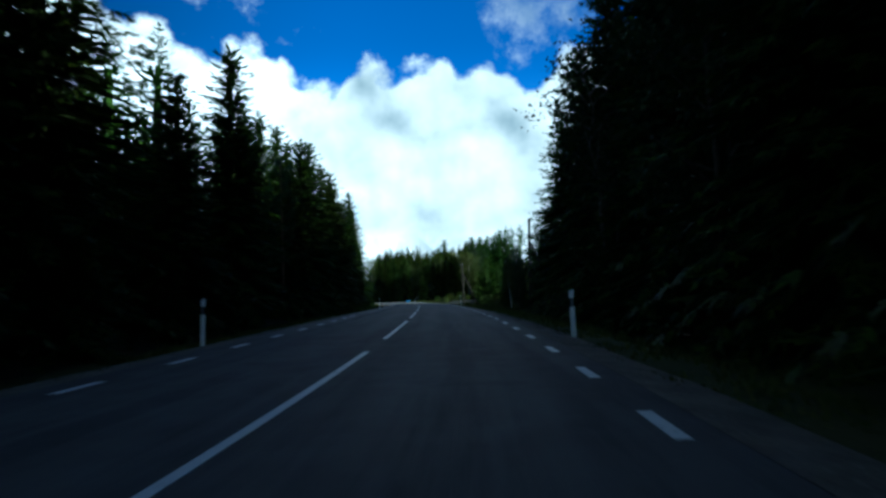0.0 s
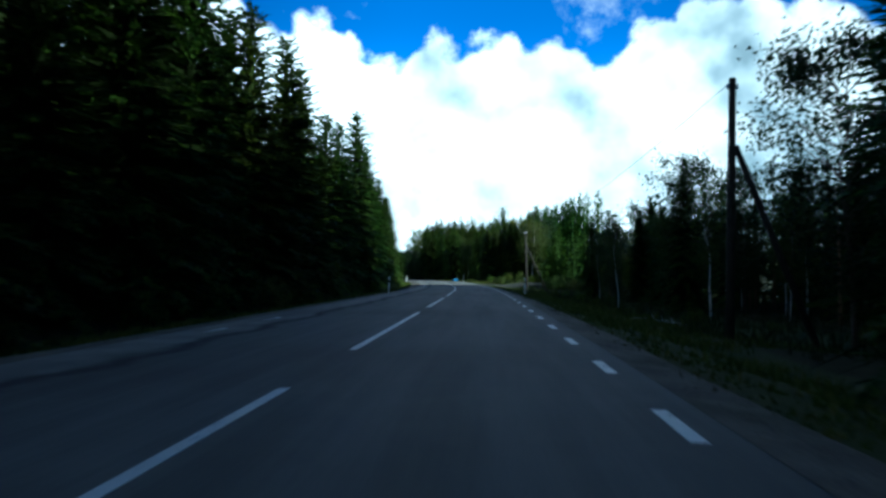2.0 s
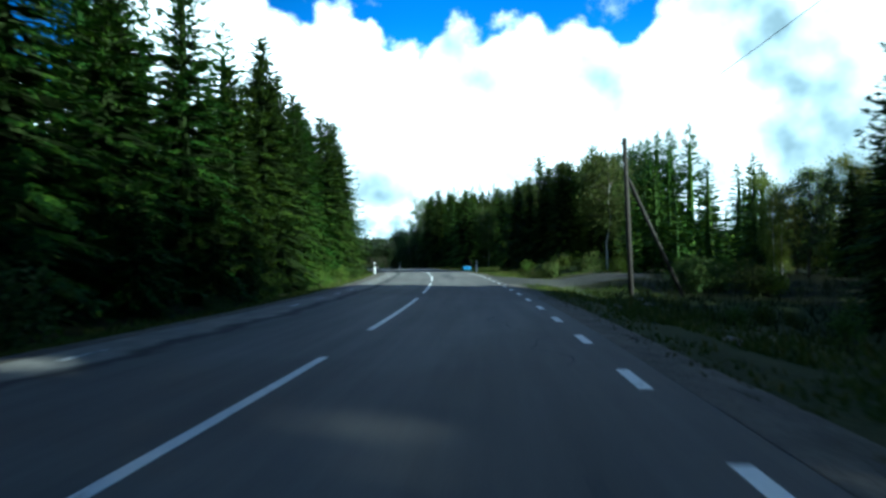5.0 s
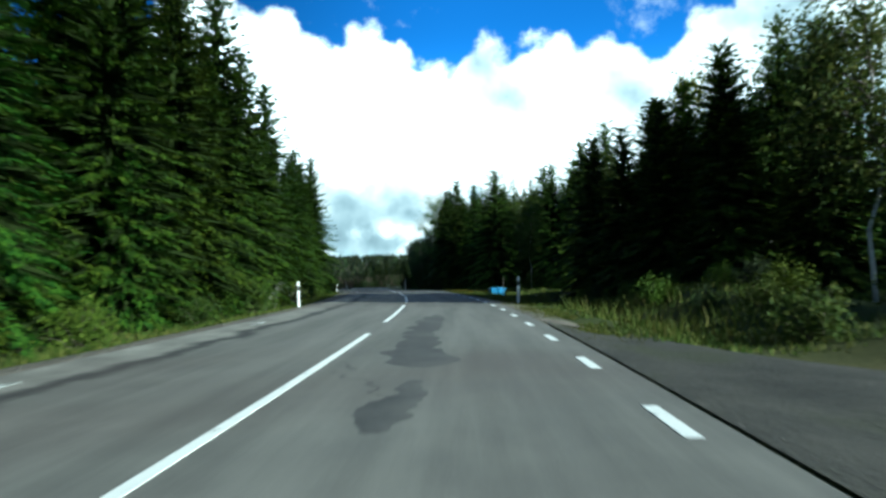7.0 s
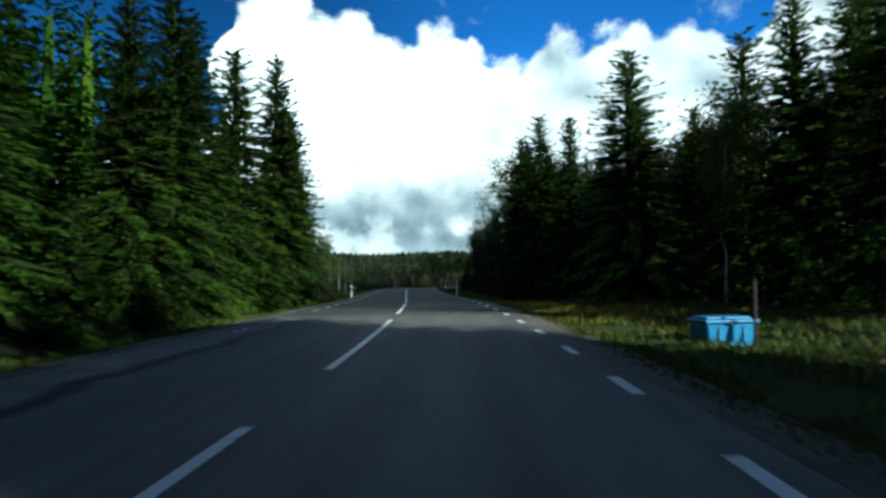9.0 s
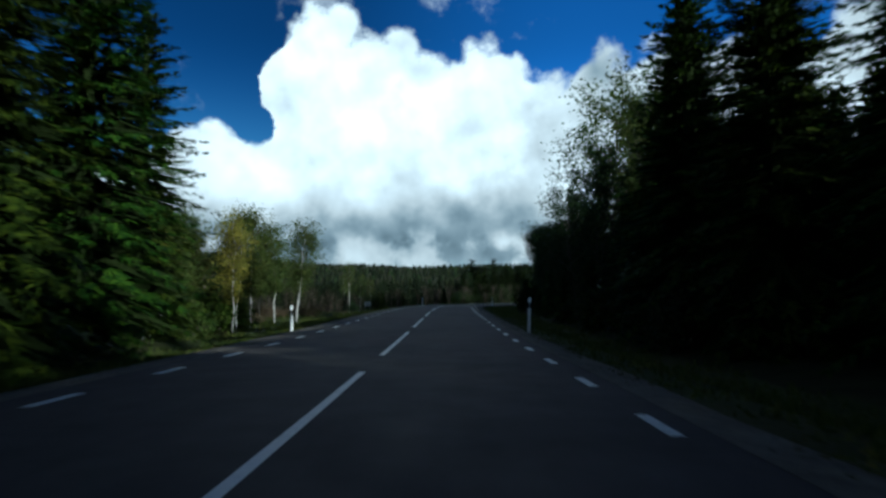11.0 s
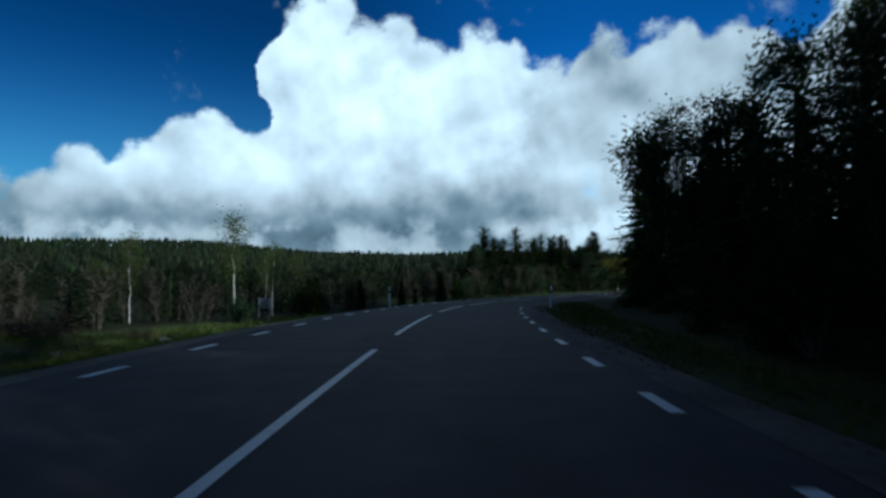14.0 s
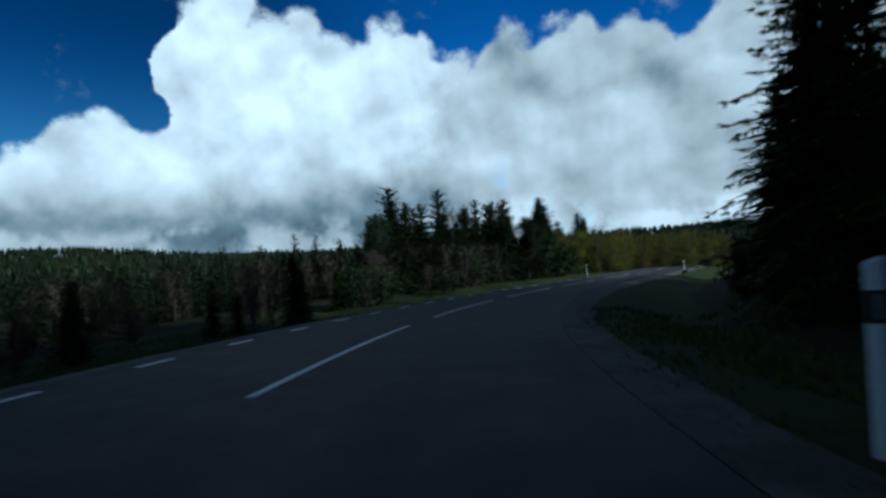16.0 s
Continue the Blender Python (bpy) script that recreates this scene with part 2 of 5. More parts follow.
def mat_asphalt():
    m, nt, b = shader("asphalt", 0.8, spec=0.15)
    uv = coords(nt, "UV")
    sep = nt.nodes.new("ShaderNodeSeparateXYZ")
    nt.links.new(uv, sep.inputs[0])
    grain = n_noise(nt, uv, 55.0, 3.0, 0.7)
    big = n_noise(nt, uv, 0.22, 5.0)
    mid = n_noise(nt, uv, 1.3, 5.0, 0.65)
    stretch = nt.nodes.new("ShaderNodeMapping")
    nt.links.new(uv, stretch.inputs[0])
    stretch.inputs["Scale"].default_value = (1.6, 0.10, 1.0)
    streak = n_noise(nt, stretch.outputs[0], 1.0, 5.0, 0.6)
    col = n_ramp(nt, big, (0.34, (0.050, 0.048, 0.049)), (0.66, (0.092, 0.087, 0.084)))
    col = n_mix(nt, n_ramp(nt, streak, (0.45, (0, 0, 0)), (0.58, (1, 1, 1))), col, (0.120, 0.113, 0.107))
    # polished wheel tracks, darker bitumen between them
    lane = n_math(nt, "ABSOLUTE", n_math(nt, "SUBTRACT", n_math(nt, "ABSOLUTE", sep.outputs[0]), 1.75))
    track = n_math(nt, "ABSOLUTE", n_math(nt, "SUBTRACT", lane, 0.75))
    worn = n_ramp(nt, n_math(nt, "ADD", track, n_math(nt, "MULTIPLY", mid, 0.35)), (0.25, (1, 1, 1)), (0.6, (0, 0, 0)))
    col = n_mix(nt, n_math(nt, "MULTIPLY", worn, 0.6), col, (0.128, 0.121, 0.117))
    patch = n_ramp(nt, n_noise(nt, uv, 0.45, 6.0, 0.7), (0.58, (0, 0, 0)), (0.63, (1, 1, 1)))
    col = n_mix(nt, n_math(nt, "MULTIPLY", patch, 0.35), col, (0.026, 0.025, 0.028))
    # pale middle stretch: the road's brighter light put into colour, shaded start left dark
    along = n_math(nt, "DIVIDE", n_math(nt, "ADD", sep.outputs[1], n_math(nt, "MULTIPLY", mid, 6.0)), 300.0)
    lit_stretch = n_math(nt, "MULTIPLY", n_ramp(nt, along, (0.07, (0, 0, 0)), (0.15, (1, 1, 1))), n_ramp(nt, along, (0.555, (1, 1, 1)), (0.565, (0, 0, 0))))
    col = n_mix(nt, n_math(nt, "MULTIPLY", lit_stretch, 0.8), col, n_ramp(nt, n_math(nt, "ADD", n_math(nt, "MULTIPLY", streak, 0.6), n_math(nt, "MULTIPLY", mid, 0.4)), (0.36, (0.14, 0.133, 0.122)), (0.62, (0.265, 0.252, 0.228))))
    # a crumbled pale margin left of a dark seam
    brink = n_math(nt, "ADD", sep.outputs[0], n_math(nt, "MULTIPLY", n_math(nt, "SUBTRACT", n_noise(nt, uv, 0.5, 5.0, 0.65), 0.5), 1.3))
    span = n_math(nt, "MULTIPLY", n_ramp(nt, n_math(nt, "DIVIDE", sep.outputs[1], 300.0), (0.06, (0, 0, 0)), (0.12, (1, 1, 1))), n_ramp(nt, n_math(nt, "DIVIDE", sep.outputs[1], 300.0), (0.50, (1, 1, 1)), (0.56, (0, 0, 0))))
    pale = n_ramp(nt, n_math(nt, "MULTIPLY", n_math(nt, "ADD", brink, 2.75), -1.0), (0.0, (0, 0, 0)), (0.18, (1, 1, 1)))
    seam = n_ramp(nt, n_math(nt, "ABSOLUTE", n_math(nt, "ADD", brink, 2.62)), (0.05, (1, 1, 1)), (0.26, (0, 0, 0)))
    col = n_mix(nt, n_math(nt, "MULTIPLY", n_math(nt, "MULTIPLY", pale, span), 0.85), col, n_ramp(nt, mid, (0.35, (0.20, 0.188, 0.168)), (0.65, (0.40, 0.375, 0.335))))
    col = n_mix(nt, n_math(nt, "MULTIPLY", n_math(nt, "MULTIPLY", seam, span), 0.9), col, (0.026, 0.025, 0.027))
    # reddish stretch; its extra dark tone puts the woods' shade into the colour
    red_dim_stretch = n_ramp(nt, n_math(nt, "DIVIDE", n_math(nt, "ADD", sep.outputs[1], n_math(nt, "MULTIPLY", mid, 3.0)), 300.0), (0.545, (0, 0, 0)), (0.551, (1, 1, 1)))
    col = n_mix(nt, n_math(nt, "MULTIPLY", red_dim_stretch, 0.85), col, n_ramp(nt, big, (0.35, (0.040, 0.031, 0.032)), (0.65, (0.072, 0.055, 0.055))))
    red = n_ramp(nt, n_noise(nt, uv, 0.09, 3.0), (0.5, (0, 0, 0)), (0.62, (1, 1, 1)))
    col = n_mix(nt, n_math(nt, "MULTIPLY", red, 0.35), col, (0.078, 0.050, 0.046))
    col = n_mix(nt, 0.30, col, n_ramp(nt, grain, (0.3, (0.014, 0.014, 0.014)), (0.75, (0.17, 0.165, 0.16))))
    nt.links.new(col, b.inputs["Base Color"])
    rough = n_ramp(nt, mid, (0.3, (0.70, 0.70, 0.70)), (0.7, (0.92, 0.92, 0.92)))
    nt.links.new(rough, b.inputs["Roughness"])
    n_bump(nt, b, grain, 0.5, 0.006)
    return m


def mat_noise(name, c1, c2, scale=3.0, rough=0.85, bump=0.3, fine=40.0, c3=None, per_object=False, dist=0.01, spec=0.3):
    m, nt, b = shader(name, rough, spec=spec)
    p = coords(nt)
    f = n_noise(nt, p, scale, 5.0, 0.6)
    g = n_noise(nt, p, fine, 4.0, 0.65)
    col = n_ramp(nt, f, (0.32, c1), (0.68, c2))
    if c3:
        col = n_mix(nt, n_ramp(nt, n_noise(nt, p, scale * 0.31, 4.0), (0.52, (0, 0, 0)), (0.66, (1, 1, 1))), col, c3)
    col = n_mix(nt, 0.35, col, n_ramp(nt, g, (0.3, tuple(v * 0.45 for v in c1)), (0.7, tuple(min(v * 1.5, 1) for v in c2))))
    if per_object:
        info = nt.nodes.new("ShaderNodeObjectInfo")
        hsv = nt.nodes.new("ShaderNodeHueSaturation")
        nt.links.new(col, hsv.inputs["Color"])
        nt.links.new(n_math(nt, "ADD", n_math(nt, "MULTIPLY", info.outputs["Random"], 0.5), 0.75), hsv.inputs["Value"])
        col = hsv.outputs[0]
    nt.links.new(col, b.inputs["Base Color"])
    if bump:
        n_bump(nt, b, g, bump, dist)
    return m


def mat_leaf(name, c1, c2, c3, through_light=0.25, spread=0.35, clump=0.55):
    """Foliage: colour by clump and by tree, some light passing through."""
    m, nt, b = shader(name, 0.7, spec=0.10)
    geo = nt.nodes.new("ShaderNodeNewGeometry")
    info = nt.nodes.new("ShaderNodeObjectInfo")
    p = coords(nt)
    f = n_noise(nt, p, clump, 3.0)
    mixf = n_math(nt, "ADD", n_math(nt, "MULTIPLY", geo.outputs["Random Per Island"], 0.6), n_math(nt, "MULTIPLY", f, 0.4))
    col = n_ramp(nt, mixf, (0.15, c1), (0.5, c2), (0.9, c3))
    hsv = nt.nodes.new("ShaderNodeHueSaturation")
    nt.links.new(col, hsv.inputs["Color"])
    nt.links.new(n_math(nt, "ADD", n_math(nt, "MULTIPLY", info.outputs["Random"], spread), 1.0 - spread / 2), hsv.inputs["Value"])
    nt.links.new(n_math(nt, "ADD", n_math(nt, "MULTIPLY", info.outputs["Random"], 0.05), 0.475), hsv.inputs["Hue"])
    nt.links.new(hsv.outputs[0], b.inputs["Base Color"])
    if through_light:
        tr = nt.nodes.new("ShaderNodeBsdfTranslucent")
        nt.links.new(hsv.outputs[0], tr.inputs[0])
        mx = nt.nodes.new("ShaderNodeMixShader")
        mx.inputs[0].default_value = through_light
        nt.links.new(b.outputs[0], mx.inputs[1])
        nt.links.new(tr.outputs[0], mx.inputs[2])
        nt.links.new(mx.outputs[0], nt.nodes["Material Output"].inputs[0])
    return m


def mat_birch_bark():
    m, nt, b = shader("birch_bark", 0.75)
    p = coords(nt)
    mp = nt.nodes.new("ShaderNodeMapping")
    nt.links.new(p, mp.inputs[0])
    mp.inputs["Scale"].default_value = (2.0, 2.0, 9.0)
    n1 = n_noise(nt, mp.outputs[0], 1.2, 6.0, 0.7)
    col = n_ramp(nt, n1, (0.36, (0.05, 0.045, 0.04)), (0.44, (0.50, 0.47, 0.42)), (0.7, (0.70, 0.67, 0.62)))
    nt.links.new(col, b.inputs["Base Color"])
    n_bump(nt, b, n1, 0.4, 0.01)
    return m


def mat_paint(name="road_paint", gone=0.0):
    m, nt, b = shader(name, 0.55, spec=0.4)
    p = coords(nt)
    wear = n_noise(nt, p, 6.0, 8.0, 0.75)
    col = n_ramp(nt, wear, (0.33 + gone, (0.13, 0.13, 0.125)), (0.40 + gone, (0.76, 0.76, 0.74)), (0.7 + gone, (0.88, 0.88, 0.86)))
    nt.links.new(col, b.inputs["Base Color"])
    n_bump(nt, b, n_noise(nt, p, 90.0, 2.0), 0.3, 0.003)
    return m


ASPHALT = mat_asphalt()
PAINT = mat_paint()
WORN_PAINT = mat_paint("worn_road_paint", 0.16)
DARK_PATCH = mat_noise("fresh_bitumen", (0.025, 0.025, 0.027), (0.045, 0.043, 0.045), 1.5, 0.75, 0.4, 60.0, dist=0.004)
OLD_PATCH = mat_noise("old_bitumen", (0.045, 0.044, 0.045), (0.085, 0.081, 0.079), 1.5, 0.85, 0.5, 60.0, c3=(0.110, 0.104, 0.098), dist=0.004)
GRAVEL = mat_noise("gravel", (0.066, 0.057, 0.046), (0.20, 0.172, 0.140), 1.6, 0.95, 1.0, 20.0, c3=(0.05, 0.055, 0.028), dist=0.04)
DAMP = mat_noise("damp_gravel", (0.022, 0.021, 0.019), (0.065, 0.060, 0.052), 1.2, 0.9, 1.0, 18.0, c3=(0.040, 0.044, 0.020), dist=0.04)


def mat_ground():
    """Grass, and dark needle litter where the woods stand."""
    m, nt, b = shader("grassy_ground", 0.95, spec=0.1)
    p = coords(nt)
    f, g = n_noise(nt, p, 0.35, 5.0, 0.6), n_noise(nt, p, 9.0, 4.0, 0.65)
    col = n_ramp(nt, f, (0.32, (0.024, 0.035, 0.010)), (0.68, (0.056, 0.068, 0.020)))
    col = n_mix(nt, n_ramp(nt, n_noise(nt, p, 0.11, 4.0), (0.52, (0, 0, 0)), (0.66, (1, 1, 1))), col, (0.075, 0.060, 0.030))
    col = n_mix(nt, 0.35, col, n_ramp(nt, g, (0.3, (0.014, 0.018, 0.006)), (0.7, (0.11, 0.12, 0.04))))
    wood = nt.nodes.new("ShaderNodeAttribute")
    wood.attribute_name = "wood"
    litter = n_ramp(nt, n_noise(nt, p, 1.2, 6.0, 0.65), (0.3, (0.014, 0.014, 0.006)), (0.7, (0.040, 0.042, 0.014)))
    edge = n_ramp(nt, n_math(nt, "ADD", wood.outputs["Fac"], n_math(nt, "MULTIPLY", n_math(nt, "SUBTRACT", f, 0.5), 0.8)), (0.4, (0, 0, 0)), (0.6, (1, 1, 1)))
    col = n_mix(nt, edge, col, litter)
    nt.links.new(col, b.inputs["Base Color"])
    n_bump(nt, b, g, 0.9, 0.06)
    return m


SOIL = mat_ground()
BLADE = mat_leaf("grass_blade", (0.032, 0.050, 0.009), (0.062, 0.082, 0.014), (0.135, 0.115, 0.034), 0.3)
HEATH = mat_leaf("heath_twig", (0.07, 0.05, 0.035), (0.11, 0.075, 0.045), (0.16, 0.12, 0.06), 0.1)
SPRUCE = mat_leaf("spruce_needles", (0.008, 0.020, 0.003), (0.024, 0.050, 0.004), (0.070, 0.105, 0.008), 0.18)
# near-black needle copy: the shade over the valley put into the colour
SPRUCE_SHADED = mat_leaf("shaded_spruce_needles", (0.004, 0.007, 0.003), (0.009, 0.014, 0.005), (0.030, 0.035, 0.011), 0.05, clump=0.05)
# lighter copy of the spruce needles: sunlight put into the colour
SPRUCE_SUNLIT = mat_leaf("sunlit_spruce_needles", (0.034, 0.058, 0.009), (0.072, 0.108, 0.015), (0.130, 0.165, 0.024), 0.25)
PINE = mat_leaf("pine_needles", (0.024, 0.045, 0.022), (0.042, 0.070, 0.032), (0.070, 0.100, 0.045), 0.15)
LEAF = mat_leaf("birch_leaves", (0.032, 0.056, 0.012), (0.062, 0.090, 0.019), (0.118, 0.122, 0.030), 0.3)
# birch leaves again, brightened in colour to look sunlit
LEAF_SUNLIT = mat_leaf("sunlit_leaves", (0.085, 0.115, 0.018), (0.140, 0.170, 0.028), (0.210, 0.215, 0.045), 0.35)
LEAF_GOLD = mat_leaf("turning_leaves", (0.12, 0.12, 0.020), (0.20, 0.18, 0.030), (0.30, 0.24, 0.040), 0.3)
LEAF_DARK = mat_leaf("alder_leaves", (0.012, 0.021, 0.007), (0.023, 0.037, 0.012), (0.045, 0.058, 0.022), 0.18)
BARK = mat_noise("bark", (0.045, 0.034, 0.026), (0.11, 0.085, 0.066), 4.0, 0.9, 0.9, 14.0, dist=0.03)
# inner twigs coloured near black to stand in for shade within the crown
INNER_SHADE = mat_noise("shaded_inner_twigs", (0.008, 0.013, 0.004), (0.022, 0.032, 0.008), 6.0, 0.95, 0.8, 30.0, spec=0.05, dist=0.03)
DEAD = mat_noise("dead_wood", (0.11, 0.10, 0.09), (0.22, 0.205, 0.185), 5.0, 0.9, 0.4, 30.0)
BARK_PINE = mat_noise("pine_bark", (0.10, 0.055, 0.030), (0.20, 0.115, 0.060), 3.0, 0.9, 0.8, 14.0, dist=0.02)
BIRCH = mat_birch_bark()
WHITE = mat_noise("white_plastic", (0.86, 0.86, 0.84), (0.93, 0.93, 0.91), 2.0, 0.45, 0.1, 30.0, c3=(0.70, 0.69, 0.66))
BLACK = mat_noise("black_plastic", (0.012, 0.012, 0.013), (0.022, 0.022, 0.022), 3.0, 0.5, 0.1, 30.0)
LENS = mat_noise("reflector_lens", (0.16, 0.16, 0.17), (0.26, 0.26, 0.27), 20.0, 0.2, 0.2, 90.0)
BLUE = mat_noise("blue_plastic", (0.03, 0.17, 0.36), (0.045, 0.22, 0.42), 1.5, 0.45, 0.15, 30.0, spec=0.5)
TIMBER = mat_noise("tarred_timber", (0.018, 0.015, 0.012), (0.050, 0.041, 0.033), 5.0, 0.85, 0.6, 40.0)
STEEL = mat_noise("galvanised_steel", (0.16, 0.165, 0.17), (0.25, 0.26, 0.27), 4.0, 0.45, 0.1, 40.0)
SIGN_BACK = mat_noise("sign_back_grey", (0.08, 0.09, 0.105), (0.13, 0.145, 0.165), 2.0, 0.6, 0.1, 30.0)
WIRE = mat_noise("cable", (0.02, 0.02, 0.02), (0.04, 0.04, 0.04), 5.0, 0.6, 0.0)
STONE = mat_noise("field_stone", (0.11, 0.10, 0.09), (0.22, 0.205, 0.19), 3.0, 0.9, 0.6, 20.0, per_object=True)


# ---- helpers for meshes ----
def mesh_from(name, verts, faces, material, smooth_it=False):
    me = bpy.data.meshes.new(name)
    me.from_pydata([tuple(v) for v in verts], [], faces)
    me.materials.append(material)
    if smooth_it:
        me.polygons.foreach_set("use_smooth", [True] * len(me.polygons))
    me.update()
    return me


def thing(name, label, category, group="", kind=""):
    ob = new(name)
    ob.empty_display_size = 0.2
    return tagged(ob, label, category, group, kind)


def part(name, me, parent, label="", kind=""):
    ob = new(name, me)
    ob.parent = parent
    return tagged(ob, label, kind=kind)


class Soup:
    """Collects vertices and faces of one mesh."""

    def __init__(self):
        self.v, self.f = [], []

    def add(self, verts, faces):
        k = len(self.v)
        self.v.extend(tuple(p) for p in verts)
        self.f.extend(tuple(i + k for i in f) for f in faces)

    def tube(self, pts, radii, sides=6, cap=True):
        rings = []
        for i, (p, r) in enumerate(zip(pts, radii)):
            d = (Vector(pts[min(i + 1, len(pts) - 1)]) - Vector(pts[max(i - 1, 0)])).normalized()
            u = d.cross(Vector((0.31, 0.95, 0.02))).normalized()
            w = d.cross(u)
            rings.append([Vector(p) + (u * math.cos(a) + w * math.sin(a)) * r for a in [2 * math.pi * k / sides for k in range(sides)]])
        verts = [q for ring in rings for q in ring]
        faces = [(i * sides + k, i * sides + (k + 1) % sides, (i + 1) * sides + (k + 1) % sides, (i + 1) * sides + k) for i in range(len(pts) - 1) for k in range(sides)]
        if cap:
            faces += [tuple(range(sides - 1, -1, -1)), tuple((len(pts) - 1) * sides + k for k in range(sides))]
        self.add(verts, faces)

    def box(self, x0, y0, z0, x1, y1, z1, bevel=0.0):
        bm = bmesh.new()
        bmesh.ops.create_cube(bm, size=1.0, matrix=Matrix.Translation(((x0 + x1) / 2, (y0 + y1) / 2, (z0 + z1) / 2)) @ Matrix.Diagonal((x1 - x0, y1 - y0, z1 - z0, 1)))
        if bevel:
            bmesh.ops.bevel(bm, geom=bm.edges[:], offset=bevel, segments=2, affect="EDGES", profile=0.5)
        bm.verts.index_update()
        self.add([v.co.copy() for v in bm.verts], [[v.index for v in f.verts] for f in bm.faces])
        bm.free()

    def leaf(self, p, along, side, length, width):
        """A small pointed leaf or spray."""
        self.add([p - side * width * 0.5, p + side * width * 0.5 + along * length * 0.15, p + along * length], [(0, 1, 2)])

    def fan(self, p, along, side, length, width):
        """A jagged spray of needles: three narrow prongs."""
        l2, w = along * (length * 0.62), side * width
        self.add([p, p + along * (length * 0.4) + w * 0.32, p + along * length, p + along * (length * 0.4) - w * 0.32,
                  p + l2 * 0.45 + w * 0.25, p + l2 + w * 1.0, p + l2 * 0.45 - w * 0.25, p + l2 - w * 1.0],
                 [(3, 1, 2), (0, 5, 4), (0, 6, 7)])

    def spray(self, rnd, p, along, side, length, n=5):
        """A fine spray: narrow needle-clad twigs to both sides of one line."""
        for k in range(n):
            t = (k + 0.3) / n
            sg = 1 if k % 2 else -1
            d = along * rnd.uniform(0.55, 0.9) + side * (sg * rnd.uniform(0.35, 0.8)) if k < n - 1 else along
            q = p + along * (length * t * 0.75)
            w = (along * 0.5 - side * sg * 0.8) * 0.034
            self.add([q - w, q + w, q + d * (length * rnd.uniform(0.5, 0.78))], [(0, 1, 2)])

    def mesh(self, name, material, smooth_it=False):
        return mesh_from(name, self.v, self.f, material, smooth_it)

    def with_twigs(self, twigs, name, material, twig_bark):
        """One crown: the leaves, and the limbs that carry them."""
        n = len(self.f)
        self.add(twigs.v, twigs.f)
        me = self.mesh(name, material)
        me.materials.append(twig_bark)
        for p in me.polygons[n:]:
            p.material_index = 1
        return me


def strip(s0, s1, offs, lift, step=1.0, along_uv=True):
    """Vertices and faces of a ribbon along the road between the given offsets. Returns also u, v."""
    n = max(2, int(math.ceil((s1 - s0) / step)) + 1)
    vs, uv = [], []
    for i in range(n):
        s = s0 + (s1 - s0) * i / (n - 1)
        for o, dz in zip(offs, lift):
            p = road_at(s, o)
            vs.append((p.x, p.y, p.z + dz))
            uv.append((o, s))
    k = len(offs)
    fs = [(i * k + j, i * k + j + 1, (i + 1) * k + j + 1, (i + 1) * k + j) for i in range(n - 1) for j in range(k - 1)]
    return vs, fs, uv


# ---- ground, road, shoulders ----
def build_ground():
    offs = [-38, -33, -28, -24, -20, -17, -14.5, -12.5, -11, -10, -9, -8.2, -7.5, -6.9, -6.3, -5.7, -5.2, -4.7, -4.3, -3.9, -2, 0, 2, 3.9, 4.3, 4.7, 5.2, 5.7, 6.3, 6.9, 7.5, 8.2, 9, 10, 11, 12.5, 14.5, 17, 20, 24, 28, 33, 38]
    outer = [60, 90, 130, 190, 280, 420, 620, 900, 1300, 2000, 3200]
    rows = [-3000, -1500, -700, -300, -150, -80, -45] + list(np.arange(-25, 341, 2.5)) + [350, 365, 385, 410, 440, 480, 540, 620, 720, 850, 1000, 1200, 1500, 2000, 3200]
    chord = radians(12)
    vs, width = [], len(offs) + 2 * len(outer)
    for s in rows:
        left, right = road_at(s, -38), road_at(s, 38)
        line = []
        for d in reversed(outer):
            x, y = left.x - math.cos(chord) * (d - 38), left.y - math.sin(chord) * (d - 38)
            w = max(smooth(30, 130, d), smooth(330, 420, s), smooth(-30, -120, s))
            line.append((x, y, (left.z + bank(s, -38)) * (1 - w) + far_land(x, y) * w))
        for o in offs:
            line.append(tuple(ground_at(s, o)))
        for d in outer:
            x, y = right.x + math.cos(chord) * (d - 38), right.y + math.sin(chord) * (d - 38)
            w = max(smooth(30, 130, d), smooth(330, 420, s), smooth(-30, -120, s))
            line.append((x, y, (right.z + bank(s, 38)) * (1 - w) + far_land(x, y) * w))
        vs.extend(line)
    fs = [(i * width + j, i * width + j + 1, (i + 1) * width + j + 1, (i + 1) * width + j) for i in range(len(rows) - 1) for j in range(width - 1)]
    me = mesh_from("ground", vs, fs, SOIL, True)
    cover = me.attributes.new("wood", "FLOAT", "POINT")
    k = 0
    for s in rows:
        for o in [-d for d in reversed(outer)] + offs + outer:
            if o > 0:
                w = smooth(7.5, 9.5, o) * (1 - smooth(50, 56, s) * (1 - smooth(108, 114, s)) * (1 - smooth(15, 19, o))) * (1 - smooth(120, 124, s) * (1 - smooth(134, 140, s)) * (1 - smooth(13, 16, o)))
            else:
                w = smooth(6.6, 8.0, -o) * (1 - smooth(190, 197, s)) + smooth(17, 21, -o) * smooth(190, 197, s)
            cover.data[k].value = w
            k += 1
    ob = new("ground", me)
    tagged(ob, "uneven grassy ground with ditches and a wooded ridge far off", "ground", kind="structure")


build_ground()

_vs, _fs, _uv = strip(-45, 345, [-3.88, -3.80, -3.4, -2.6, -1.7, -0.8, 0, 0.8, 1.7, 2.6, 3.4, 3.80, 3.88], [-0.045, 0.0, 0.0, 0, 0, 0, 0, 0, 0, 0, 0.0, 0.0, -0.045], 1.5)
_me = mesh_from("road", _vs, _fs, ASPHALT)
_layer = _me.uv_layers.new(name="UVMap")
